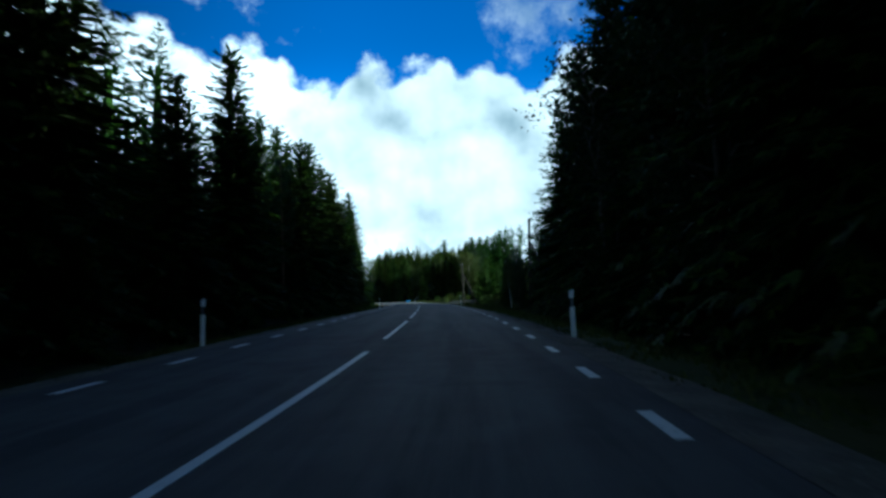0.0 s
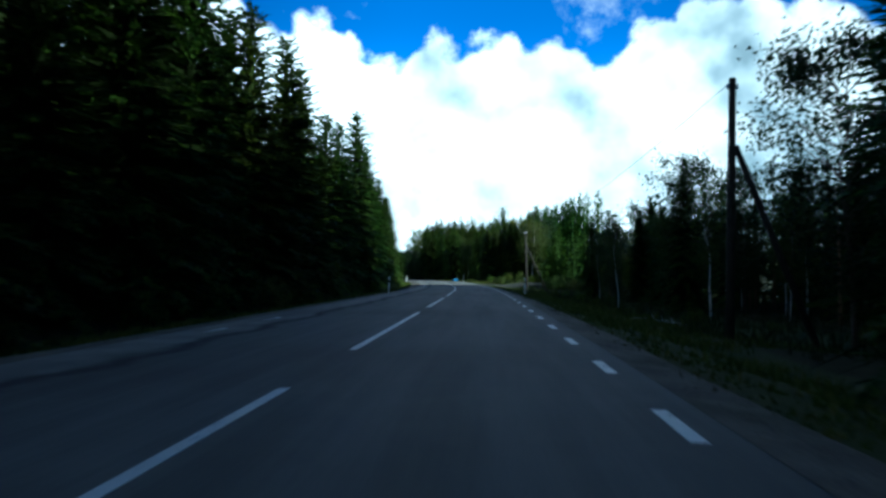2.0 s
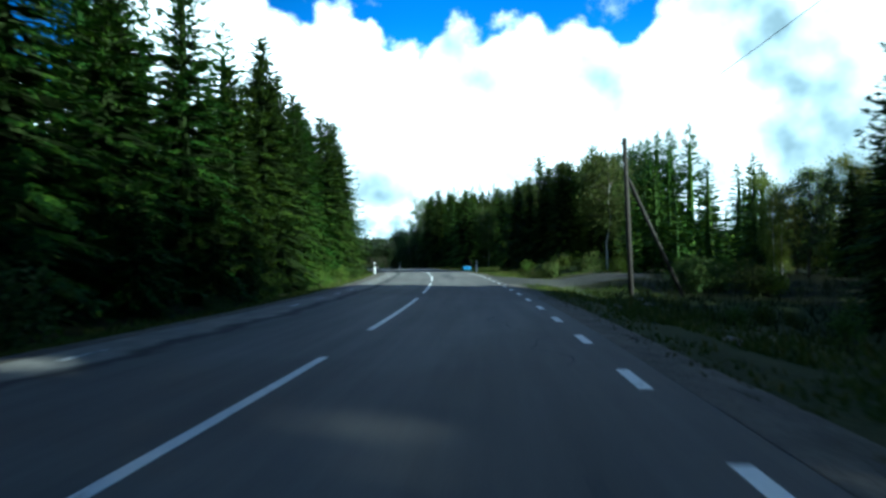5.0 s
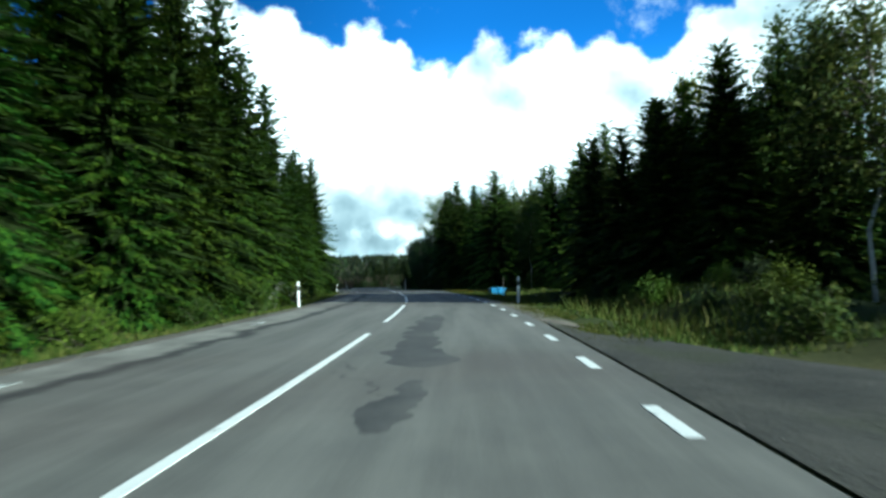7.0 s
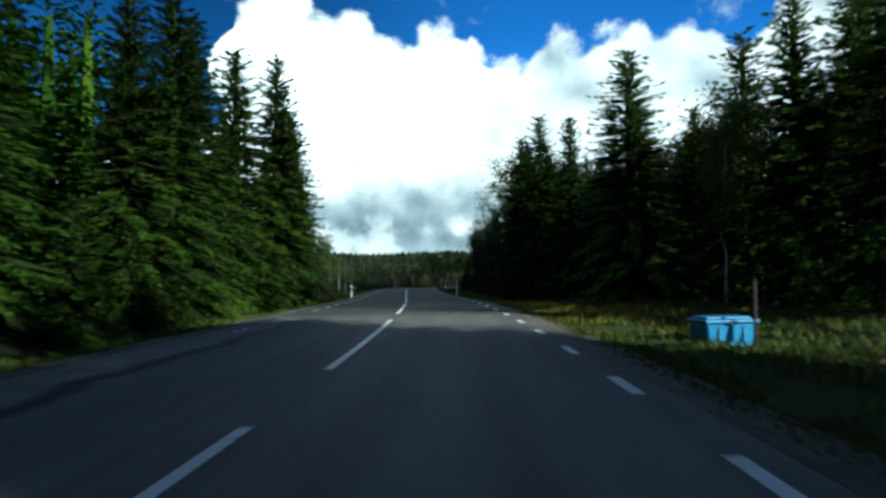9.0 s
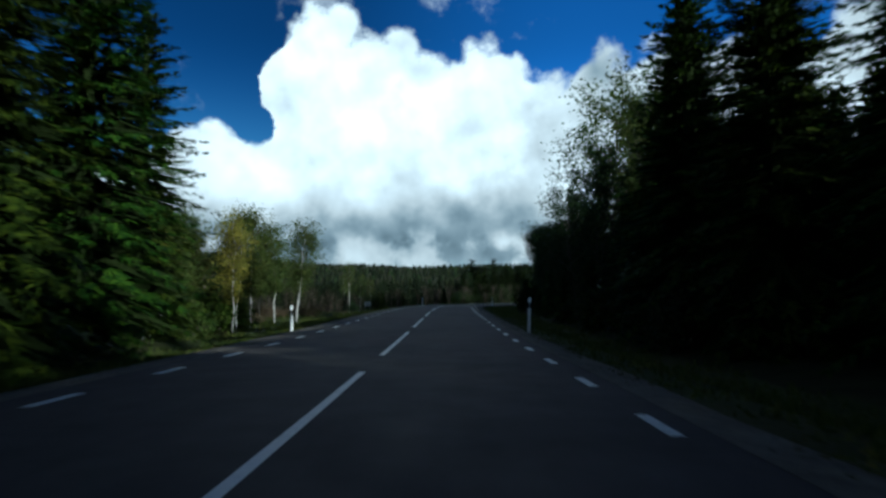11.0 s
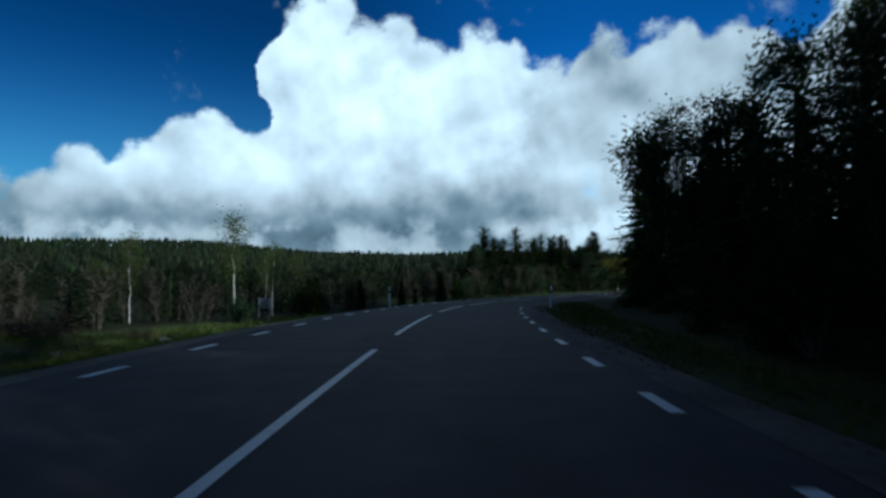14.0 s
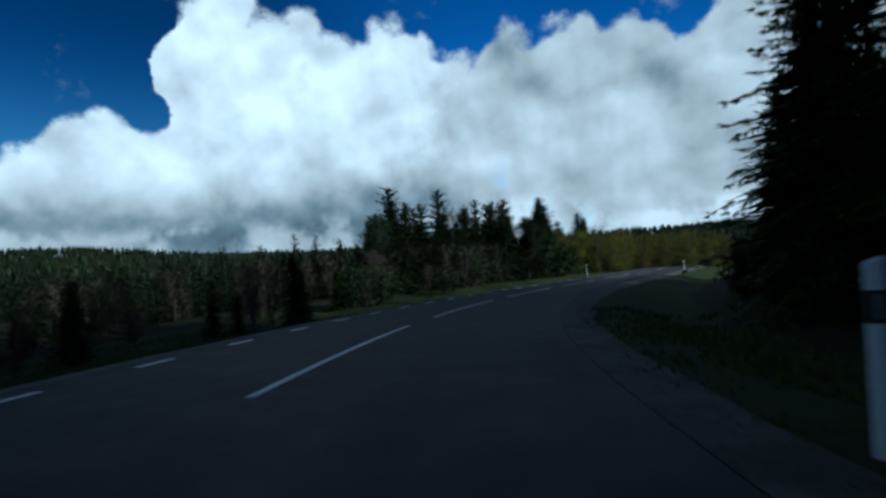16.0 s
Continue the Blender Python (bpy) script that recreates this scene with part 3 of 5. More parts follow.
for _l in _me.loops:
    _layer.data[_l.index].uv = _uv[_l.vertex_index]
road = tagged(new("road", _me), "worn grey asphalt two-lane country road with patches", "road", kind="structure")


def build_shoulder(name, side):
    offs = [3.83, 4.15, 4.4, 4.62, 4.85] if side > 0 else [3.83, 4.25, 4.65, 5.0, 5.35]
    n = 160
    vs = []
    for i in range(n + 1):
        s = -40 + 385 * i / n
        wob = 0.22 * noise.noise(Vector((s * 0.35, side * 3.0, 0)))
        for j, o in enumerate(offs):
            oo = o + wob * j / 4
            p = road_at(s, oo * side)
            g = ground_at(s, oo * side).z
            vs.append((p.x, p.y, p.z - 0.010 if j == 0 else max(g, p.z - 0.22) + (0.030 if j < 4 else -0.03) + 0.012 * noise.noise(p * 1.7)))
    k = len(offs)
    mouth = [i for i in range(n) if side > 0 and 111.5 < -40 + 385 * i / n < 124.5]   # the track joins here
    fs = [(i * k + j, i * k + j + 1, (i + 1) * k + j + 1, (i + 1) * k + j) for i in range(n) if i not in mouth for j in range(k - 1)]
    if side < 0:
        fs = [f[::-1] for f in fs]
    tagged(new(name, mesh_from(name, vs, fs, GRAVEL, True)), "strip of grey gravel shoulder beside the asphalt", "shoulder", kind="structure")


build_shoulder("shoulder_right", 1)
build_shoulder("shoulder_left", -1)


def build_track():
    vs, n, k = [], 22, 7
    for i in range(n + 1):
        o = 3.9 + 9.05 * i / n
        half = 2.2 + 6.4 * (1 - smooth(3.9, 8.5, o)) - 1.2 * smooth(9, 13, o)
        for j in range(k):
            s = 118.5 + half * (j / (k - 1) * 2 - 1) - 0.12 * (o - 4) + 0.3 * noise.noise(Vector((o * 0.5, j, 0)))
            p = ground_at(s, o)
            vs.append((p.x, p.y, p.z + ((0.06 if 0 < j < k - 1 else -0.04) if i else 0.03)))
    fs = [(i * k + j, (i + 1) * k + j, (i + 1) * k + j + 1, i * k + j + 1) for i in range(n) for j in range(k - 1)]
    tagged(new("gravel_track", mesh_from("gravel_track", vs, [f[::-1] for f in fs], DAMP, True)), "short dark gravel track joining the asphalt road", "track", kind="structure")


build_track()


# ---- trees ----
def turn(v, axis, ang):
    return Matrix.Rotation(ang, 3, axis) @ v


def spruce_meshes(seed, h, r0, whorl, sprays, mat, bare=0.03, slim=0.74):
    """Trunk and crown of a spruce h metres high: whorls of drooping boughs with side sprays and hanging twigs, inner
    twigs darkened to paint the crown's shade.
    """
    rnd = random.Random(seed)
    trunk, crown, inner = Soup(), Soup(), Soup()
    lean = (rnd.uniform(-0.15, 0.15), rnd.uniform(-0.15, 0.15))
    pts = [(lean[0] * (k / 6) ** 2, lean[1] * (k / 6) ** 2, h * 0.99 * k / 6 - 0.25) for k in range(7)]
    trunk.tube(pts, [max(0.013 * h * (1 - k / 6.15), 0.012) for k in range(7)], 7)
    up = Vector((0, 0, 1))
    lobes = [(rnd.uniform(0, 6.28), rnd.uniform(0.06, 0.14)) for _ in range(3)]
    z, turned = h * bare + 0.3, 0.0
    while z < h - 0.25:
        f = z / h
        reach = r0 * (1 - f) ** slim + 0.10
        if f < 0.12:
            reach *= 0.82 + f * 1.5
        turned += rnd.uniform(0.4, 0.9)
        n = 6 if f < 0.75 else 5
        for b in range(n):
            a = turned + 6.283 * b / n + rnd.uniform(-0.3, 0.3)
            axis = Vector((lean[0] * f * f, lean[1] * f * f, z + rnd.uniform(-0.5, 0.5) * whorl))
            L = reach * rnd.uniform(0.74, 1.10) * (1 + sum(w * math.sin(a * (i + 1) + q + 4 * f) for i, (q, w) in enumerate(lobes)))
            out = Vector((math.cos(a), math.sin(a), 0))
            side = Vector((-out.y, out.x, 0))
            rise = 0.75 * f * f + 0.05 + rnd.uniform(-0.08, 0.08)
            drop = (0.62 * (1 - f) + 0.06) * rnd.uniform(0.75, 1.25)

            def bough(t):
                return axis + out * (L * t) + up * (L * (rise * t - drop * t * t * (1.35 - 0.5 * t)))

            for _ in range(6):
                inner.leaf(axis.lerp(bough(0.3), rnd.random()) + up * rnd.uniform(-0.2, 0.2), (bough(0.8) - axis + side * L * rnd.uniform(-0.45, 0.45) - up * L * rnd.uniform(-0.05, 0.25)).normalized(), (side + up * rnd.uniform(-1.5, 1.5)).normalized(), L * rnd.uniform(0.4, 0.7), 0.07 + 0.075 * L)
            m = max(3, int(L * 0.75 / sprays) + 1)
            for q in range(m):
                t = 0.30 + 0.70 * (q + rnd.uniform(0.1, 0.9)) / m
                p = bough(t) + up * rnd.uniform(-0.06, 0.06)
                ln = (0.20 + 0.26 * (1 - t) * min(L, 2.0)) * rnd.uniform(0.8, 1.2) * (1 - 0.25 * f)
                slope = (bough(min(t + 0.08, 1.0)) - bough(t - 0.08)).normalized()
                for sg in (1, -1):
                    along = (slope * rnd.uniform(0.5, 0.9) + side * sg * rnd.uniform(0.55, 1.0) - up * rnd.uniform(0.0, 0.55) * (1.05 - f)).normalized()
                    wide = (slope * 0.6 - side * sg * 0.5 + up * rnd.uniform(-0.7, 0.7)).normalized()
                    crown.spray(rnd, p, along, wide, ln)
                if f < 0.9:
                    for _ in range(2):
                        crown.leaf(p + side * rnd.uniform(-0.14, 0.14), (-up + out * rnd.uniform(0.1, 0.6) + side * rnd.uniform(-0.4, 0.4)).normalized(), (side + out * rnd.uniform(-0.8, 0.8)).normalized(), ln * rnd.uniform(0.7, 1.25) * (1.1 - 0.6 * f), 0.045)
            tip = bough(0.93)
            for _ in range(2):
                crown.spray(rnd, tip, (out + side * rnd.uniform(-0.5, 0.5) + up * (rnd.uniform(-0.35, 0.2) + 0.5 * f)).normalized(), (side + up * rnd.uniform(-0.6, 0.6)).normalized(), rnd.uniform(0.2, 0.34))
        z += whorl * rnd.uniform(0.85, 1.15) * (1 - 0.25 * f)
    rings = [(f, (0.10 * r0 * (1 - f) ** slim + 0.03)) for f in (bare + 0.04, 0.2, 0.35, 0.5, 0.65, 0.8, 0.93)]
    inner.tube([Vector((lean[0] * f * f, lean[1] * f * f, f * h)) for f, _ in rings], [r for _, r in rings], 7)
    top = Vector((lean[0], lean[1], h - 0.75))
    for k in range(9):
        a = k * 2.4
        crown.fan(top + up * (0.055 * k), Vector((math.cos(a) * 0.5, math.sin(a) * 0.5, 1)).normalized(), Vector((-math.sin(a), math.cos(a), 0)), 0.42, 0.08)
    return trunk.mesh("spruce_trunk", BARK, True), crown.with_twigs(inner, "spruce_crown", mat, INNER_SHADE)


def pine_meshes(seed, h, mat=None):
    """A tall pine: bare reddish stem, uneven clumps of needles above."""
    rnd = random.Random(seed)
    trunk, limbs, crown = Soup(), Soup(), Soup()
    lx, ly = rnd.uniform(-0.4, 0.4), rnd.uniform(-0.4, 0.4)
    pts = [Vector((lx * (k / 8) ** 1.5, ly * (k / 8) ** 1.5, h * 0.98 * k / 8 - 0.2)) for k in range(9)]
    trunk.tube(pts, [max(0.012 * h * (1 - k / 8.6), 0.02) for k in range(9)], 7)
    up = Vector((0, 0, 1))
    for i in range(34):
        f = 0.36 + 0.62 * (i + rnd.random()) / 34
        a = rnd.uniform(0, 6.283)
        base = Vector((lx * f ** 1.5, ly * f ** 1.5, h * f))
        L = h * 0.17 * (1.08 - f) ** 0.6 * rnd.uniform(0.6, 1.25)
        out = Vector((math.cos(a), math.sin(a), rnd.uniform(0.0, 0.45))).normalized()
        end = base + out * L + up * L * 0.12
        limbs.tube([base, base + out * L * 0.5 - up * 0.06, end], [0.045, 0.03, 0.012], 4, False)
        for c in range(5):
            t = 0.45 + 0.55 * (c + rnd.random()) / 5
            q = base.lerp(end, t) + Vector((rnd.gauss(0, 0.16), rnd.gauss(0, 0.16), rnd.gauss(0, 0.10)))
            for k in range(11):
                d = Vector((rnd.gauss(0, 1), rnd.gauss(0, 1), rnd.gauss(0.35, 0.8))).normalized()
                crown.leaf(q, d, d.orthogonal().normalized(), rnd.uniform(0.24, 0.42), 0.09)
    return [trunk.mesh("pine_trunk", BARK_PINE, True), crown.with_twigs(limbs, "pine_crown", mat or PINE, BARK)]


def broadleaf_meshes(seed, h, spread, leaves, mat, bark, clear=0.35, size=0.17, stems=1, droop=0.3, clump=1.0):
    """Trunk, limbs and leaves of a birch or alder with an open, uneven crown."""
    rnd = random.Random(seed)
    trunks, limbs, crown = [], Soup(), Soup()
    tips = []
    up = Vector((0, 0, 1))
    for st in range(stems):
        a = rnd.uniform(0, 6.28)
        off = Vector((math.cos(a), math.sin(a), 0)) * (0.12 * (stems - 1))
        lean = Vector((math.cos(a), math.sin(a), 0)) * (0.05 + 0.08 * (stems - 1)) * h * rnd.uniform(0.4, 1.0)
        wig = [Vector((rnd.gauss(0, 0.05), rnd.gauss(0, 0.05), 0)) for _ in range(9)]
        hh = h * rnd.uniform(0.86, 1.0)
        stem = [off + lean * (k / 8) ** 1.3 + wig[k] * k * 0.5 + up * (hh * 0.97 * k / 8 - 0.2 * (k == 0)) for k in range(9)]
        trunk = Soup()
        trunks.append(trunk)
        trunk.tube(stem, [max(0.0066 * h * (1 - k / 8.4), 0.010) for k in range(9)], 7)
        n = int(26 / stems) + 8
        for i in range(n):
            f = clear + (0.97 - clear) * (i + rnd.random()) / n
            k = min(int(f * 8), 7)
            base = stem[k].lerp(stem[k + 1], f * 8 - k)
            prof = math.sin(math.pi * min(max((f - clear) / (1.05 - clear), 0.06), 1.0)) ** 0.6
            L = spread * prof * rnd.uniform(0.55, 1.2)
            b = rnd.uniform(0, 6.28)
            out = Vector((math.cos(b), math.sin(b), rnd.uniform(0.5, 1.4))).normalized()
            mid = base + out * L * 0.55
            end = base + out * L + Vector((0, 0, -droop * L * rnd.random()))
            limbs.tube([base, mid, end], [0.035, 0.02, 0.007], 4, False)
            for c in range(7):
                tips.append((base.lerp(mid, rnd.uniform(0.5, 1)) if c == 0 else mid.lerp(end, rnd.uniform(0.2, 1.1))) + Vector((rnd.gauss(0, 0.2), rnd.gauss(0, 0.2), rnd.gauss(0, 0.2))))
    per = max(4, leaves // len(tips))
    for q in tips:
        w = rnd.uniform(0.5, 1.4)
        g = rnd.uniform(0.11, 0.25) * clump
        for k in range(int(per * w)):
            p = q + Vector((rnd.gauss(0, g), rnd.gauss(0, g), rnd.gauss(-0.1, g * 1.1)))
            d = Vector((rnd.gauss(0, 1), rnd.gauss(0, 1), rnd.gauss(-0.3, 0.8))).normalized()
            s = size * rnd.uniform(0.7, 1.4)
            crown.leaf(p, d, turn(d.orthogonal().normalized(), d, rnd.uniform(0, 6.28)), s, s * 0.7)
    return [t.mesh("stem", bark, True) for t in trunks] + [crown.with_twigs(limbs, "leaf_crown", mat, BARK)]


def bush_meshes(seed, r, h, n, mat, size=0.16):
    rnd = random.Random(seed)
    twigs, crown = Soup(), Soup()
    for i in range(14):
        a, t = rnd.uniform(0, 6.28), rnd.uniform(0.2, 1.0)
        end = Vector((math.cos(a) * r * t, math.sin(a) * r * t, h * rnd.uniform(0.6, 1.05) * (1.1 - 0.5 * t)))
        twigs.tube([Vector((0, 0, -0.1)), end * 0.5 + Vector((0, 0, 0.1 * h)), end], [0.022, 0.014, 0.004], 4, False)
        for k in range(n // 14):
            p = end * rnd.uniform(0.35, 1.05) + Vector((rnd.gauss(0, 0.18), rnd.gauss(0, 0.18), rnd.gauss(0, 0.15)))
            p.z = max(p.z, 0.03)
            d = Vector((rnd.gauss(0, 1), rnd.gauss(0, 1), rnd.gauss(0.3, 0.8))).normalized()
            s = size * rnd.uniform(0.7, 1.4)
            crown.leaf(p, d, d.orthogonal().normalized(), s, s * 0.6)
    return [twigs.mesh("bush_branchwork", BARK), crown.mesh("bush_leaves", mat)]


def tree_kind(name, meshes, label, category, part_names):
    """One tree standing far below ground as the pattern for its copies; it is placed itself on first use."""
    ob = thing(name, label, category)
    for i, me in enumerate(meshes):
        part(part_names[0 if i < len(meshes) - 1 else -1], me, ob)
    return {"ob": ob, "used": False, "height": max(v.co.z for me in meshes for v in me.vertices)}


def in_glade(p):
    """True in the open lane of the wood through which the sun reaches the grit bin."""
    q = p - ground_at(155.9, 7.0)
    d = Vector((math.sin(_a), math.cos(_a), 0))
    t = q.x * d.x + q.y * d.y
    return 1.5 < t < 45 and abs(q.x * d.y - q.y * d.x) < 3.0


def plant(kind, s, o, h, rnd, label="", group="", far=0.0, sink=0.05, wide=1.0):
    p = ground_at(s, o)
    if h > 2.5 and in_glade(p):
        return None
    k = h / kind["height"]
    m = Matrix.Translation((p.x, p.y, p.z - sink)) @ Matrix.Rotation(rnd.uniform(0, 6.28), 4, "Z") @ Matrix.Diagonal((k * wide, k * wide, k, 1))
    if kind["used"]:
        ob = copy_thing(kind["ob"], m)
        ob.matrix_basis = m
    else:
        ob, kind["used"] = kind["ob"], True
        ob.matrix_basis = m
    if label:
        ob["label"] = label
    if group:
        ob["group"] = group
    return ob


TC = ("trunk", "crown")
spruces = [tree_kind("spruce", spruce_meshes(10 + i, hh, rr, 0.33, 0.22, SPRUCE), "tall dark green spruce with boughs down to the verge", "spruce", TC)
           for i, (hh, rr) in enumerate([(14, 3.3), (13, 2.9), (15, 3.6), (12, 3.1)])]
slim_spruces = [tree_kind("spruce", spruce_meshes(30 + i, hh, rr, 0.38, 0.27, SPRUCE_SUNLIT, slim=0.72), "slender sunlit light green spruce at the edge of the wood", "spruce", TC)
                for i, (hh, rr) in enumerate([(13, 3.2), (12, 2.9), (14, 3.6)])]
# spruces outside the bend, their shade painted by the darker needles
shaded_spruces = [tree_kind("spruce", spruce_meshes(50 + i, hh, rr, 0.40, 0.30, SPRUCE_SHADED, slim=0.78), "dark spruce standing outside the bend", "spruce", TC)
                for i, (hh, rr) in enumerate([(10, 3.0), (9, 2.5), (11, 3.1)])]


def dense_wood(name, label, mat, spots, seed, sprays=70):
    """The trees deep in a wood, which nobody could tell apart: stems and loose drooping sprays in one mesh."""
    rnd = random.Random(seed)
    sp = Soup()
    for s, o, h in spots:
        g = ground_at(s, o)
        if in_glade(g):
            continue
        sp.tube([g - Vector((0, 0, 0.2)), g + Vector((0, 0, h * 0.9))], [0.011 * h, 0.02], 4, False)
        r0 = h * rnd.uniform(0.19, 0.25)
        core = [(f, 0.14 * r0 * (1 - f) ** 0.8 + 0.04) for f in (0.05, 0.25, 0.45, 0.65, 0.85)]
        sp.tube([g + Vector((0, 0, f * h)) for f, _ in core], [r for _, r in core], 6)
        boughs = int(h * 15)
        for k in range(boughs):
            f = 0.04 + 0.95 * (k + rnd.random()) / boughs
            b = rnd.uniform(0, 6.28)
            out = Vector((math.cos(b), math.sin(b), 0))
            L = (r0 * (1 - f) ** 0.8 + 0.15) * rnd.uniform(0.7, 1.1)
            p = g + Vector((0, 0, f * h)) + out * L * 0.2
            for q in range(4):
                along = (out + Vector((rnd.gauss(0, 0.25), rnd.gauss(0, 0.25), rnd.uniform(-0.55, -0.1) * (1 - f) + 0.5 * f * f))).normalized()
                sp.leaf(p + along * (L * 0.18 * q), along, Vector((-out.y, out.x, rnd.uniform(-1.2, 1.2))).normalized(), L * rnd.uniform(0.36, 0.56), 0.16 + 0.10 * L)
        for k in range(sprays):
            f = 0.10 + 0.87 * rnd.random() ** 0.9
            b = rnd.uniform(0, 6.28)
            out = Vector((math.cos(b), math.sin(b), 0))
            r = r0 * (1 - f) ** 0.8 + 0.08
            p = g + Vector((0, 0, f * h - 0.25 * r)) + out * r * rnd.uniform(0.5, 0.85)
            ln = rnd.uniform(0.3, 0.55)
            along = (out + Vector((0, 0, rnd.uniform(-0.5, 0.1) + 0.5 * f))).normalized()
            sp.fan(p, along, Vector((-out.y, out.x, rnd.uniform(-0.7, 0.7))).normalized(), ln, ln * rnd.uniform(0.3, 0.45))
        sp.leaf(g + Vector((0, 0, h * 0.9)), Vector((0, 0, 1)), Vector((1, 0, 0)), h * 0.09, 0.10)
    tagged(new(name, sp.mesh(name, mat)), label, "forest", kind="stuff")


def scatter(seed, s0, s1, o_list, step, hmin, hmax, jitter=2.0):
    rnd = random.Random(seed)
    return [(s + rnd.uniform(-jitter, jitter), o + rnd.uniform(-jitter, jitter), rnd.uniform(hmin, hmax)) for s in np.arange(s0, s1, step) for o in o_list]


def sun_blocking_rows(seed, s0, s1, o_list, step, verge=4.2):
    """Added sun-blocking rows of trees, taller away from the road, shadow ending at verge."""
    return [t for i, o in enumerate(o_list) for t in scatter(seed + i, s0, s1, (o,), step, (o + verge - 0.8) / 2.04, (o + verge + 0.8) / 2.04, 1.1)]


young_spruces = [tree_kind("spruce", spruce_meshes(60 + i, 5.0, 1.5, 0.30, 0.22, SPRUCE, slim=0.74), "young bushy spruce at the edge of the verge", "spruce", TC) for i in range(2)]
pines = [tree_kind("pine", pine_meshes(70 + i, hh), "tall pine with a bare reddish stem and thin crown", "pine", TC) for i, hh in enumerate((13, 15))]
birches = [tree_kind("birch", broadleaf_meshes(80 + i, 8.0, 1.7, 8000, LEAF, BIRCH, 0.33, 0.12, st, clump=1.5), "slim white-stemmed birch with thin green leaves", "birch", TC) for i, st in enumerate((1, 2, 1))]
gold_birches = [tree_kind("birch", broadleaf_meshes(90 + i, 8.0, 1.4, 4600, LEAF_GOLD, BIRCH, 0.34, 0.115, 1, clump=1.4), "slim birch with leaves turning yellow", "birch", TC) for i in range(2)]
bare_birches = [tree_kind("birch", broadleaf_meshes(95 + i, 7.5, 1.15, 3200, LEAF, BIRCH, 0.42, 0.09, 1, clump=1.3), "thin half-bare birch with a pale stem", "birch", TC) for i in range(2)]
alders = [tree_kind("alder", broadleaf_meshes(100 + i, 11.0, 2.9, 9000, LEAF_DARK, BARK, 0.16, 0.145, 2, clump=1.5), "broad dark leafy alder at the edge of the wood", "alder", TC) for i in range(3)]
bushes = [tree_kind("bush", bush_meshes(120 + i, 1.1, 1.5, 1300, m, 0.13), "low bushy shrub on the verge", "bush", ("branchwork", "foliage")) for i, m in enumerate((LEAF, SPRUCE_SUNLIT, LEAF_DARK))]
big_birches = [tree_kind("birch", broadleaf_meshes(112 + i, 13.0, 3.1, 11000, LEAF_SUNLIT, BIRCH, 0.10, 0.15, 1, clump=1.9), "broad light green birch standing in the sun", "birch", TC) for i in range(2)]
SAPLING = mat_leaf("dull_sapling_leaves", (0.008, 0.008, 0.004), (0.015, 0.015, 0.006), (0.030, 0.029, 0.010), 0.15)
OLIVE = mat_leaf("olive_leaves", (0.065, 0.066, 0.012), (0.120, 0.108, 0.016), (0.200, 0.155, 0.024), 0.3)
saplings = [tree_kind("sapling", broadleaf_meshes(140 + i, 4.0, 0.9, 1700, SAPLING, BARK, 0.12, 0.085, 3), "thin dull brown sapling in a tangled thicket", "sapling", TC) for i in range(3)]
rowans = [tree_kind("rowan", broadleaf_meshes(146 + i, 7.0, 2.3, 5200, OLIVE, BARK, 0.08, 0.13, 2, clump=1.6), "bushy leafy tree turning olive and yellow", "rowan", TC) for i in range(2)]
heaths = [tree_kind("bush", bush_meshes(130 + i, 1.5, 1.1, 700, HEATH, 0.14), "brown twiggy shrub on the grass bank", "bush", ("branchwork", "foliage")) for i in range(2)]

R = random.Random(5)
LEFT_WALL = [(-6, -9.5, 14), (2, -9, 13), (9, -9.4, 15), (15, -9, 13), (21, -9.6, 15), (28.6, -9, 10.5), (34.5, -8.8, 14), (40, -10, 12), (48.5, -9, 10.5), (52.5, -9, 14), (56.8, -9.3, 15), (62, -9, 14), (67, -9, 14.5),
             (71, -9.4, 14.2), (77, -9.2, 13), (83, -9.6, 14), (89, -9.2, 16.4), (94.5, -9.2, 14.5), (99.5, -9.6, 12.5), (105.3, -9.8, 13.4), (110, -9.5, 11), (115.2, -9.5, 14.3), (121, -9, 11.5), (126, -9.4, 12),
             (131.2, -8.9, 13.5), (135.6, -8.8, 14), (140.4, -8.7, 15), (145.5, -9, 14), (151.5, -8.8, 14.2), (157, -9.3, 11.5), (163.2, -8.6, 11), (167, -8.8, 13.2), (171, -9.5, 13.5), (175.5, -8.8, 13.8), (181, -7.9, 15.5), (186.5, -8.2, 14), (191.5, -9, 14.5), (197, -10.2, 13)]
for i, (s, o, h) in enumerate(LEFT_WALL):
    plant(R.choice(spruces), s, o, h, R, group="spruces along the road", wide=1.12)
for s, o, h in [(50.5, -11.8, 15.5), (55, -11.6, 16), (60, -11.8, 16), (65.5, -11.6, 15.5), (122, -11.6, 15), (128, -11.8, 16), (133.5, -11.6, 16), (138.5, -11.8, 16.5), (143, -11.6, 16), (148.5, -11.8, 16), (154, -11.8, 14)]:
    plant(R.choice(spruces), s, o, h, R, group="spruces along the road", wide=1.1)
plant(pines[0], 45.6, -8.9, 11, R, group="spruces along the road")
dense_wood("west_wood", "dark crowded spruces deep in the roadside wood", SPRUCE, scatter(21, -14, 188, (-13.6, -17, -21), 3.3, 13.0, 16.5), 31)
for s in np.arange(8, 188, 5.5):
    plant(R.choice(young_spruces), s + R.uniform(-2, 2), -7.7 + R.uniform(-0.3, 0.2), R.uniform(2.6, 5.5), R, group="young spruces along the road", label="young bushy spruce at the edge of the verge")
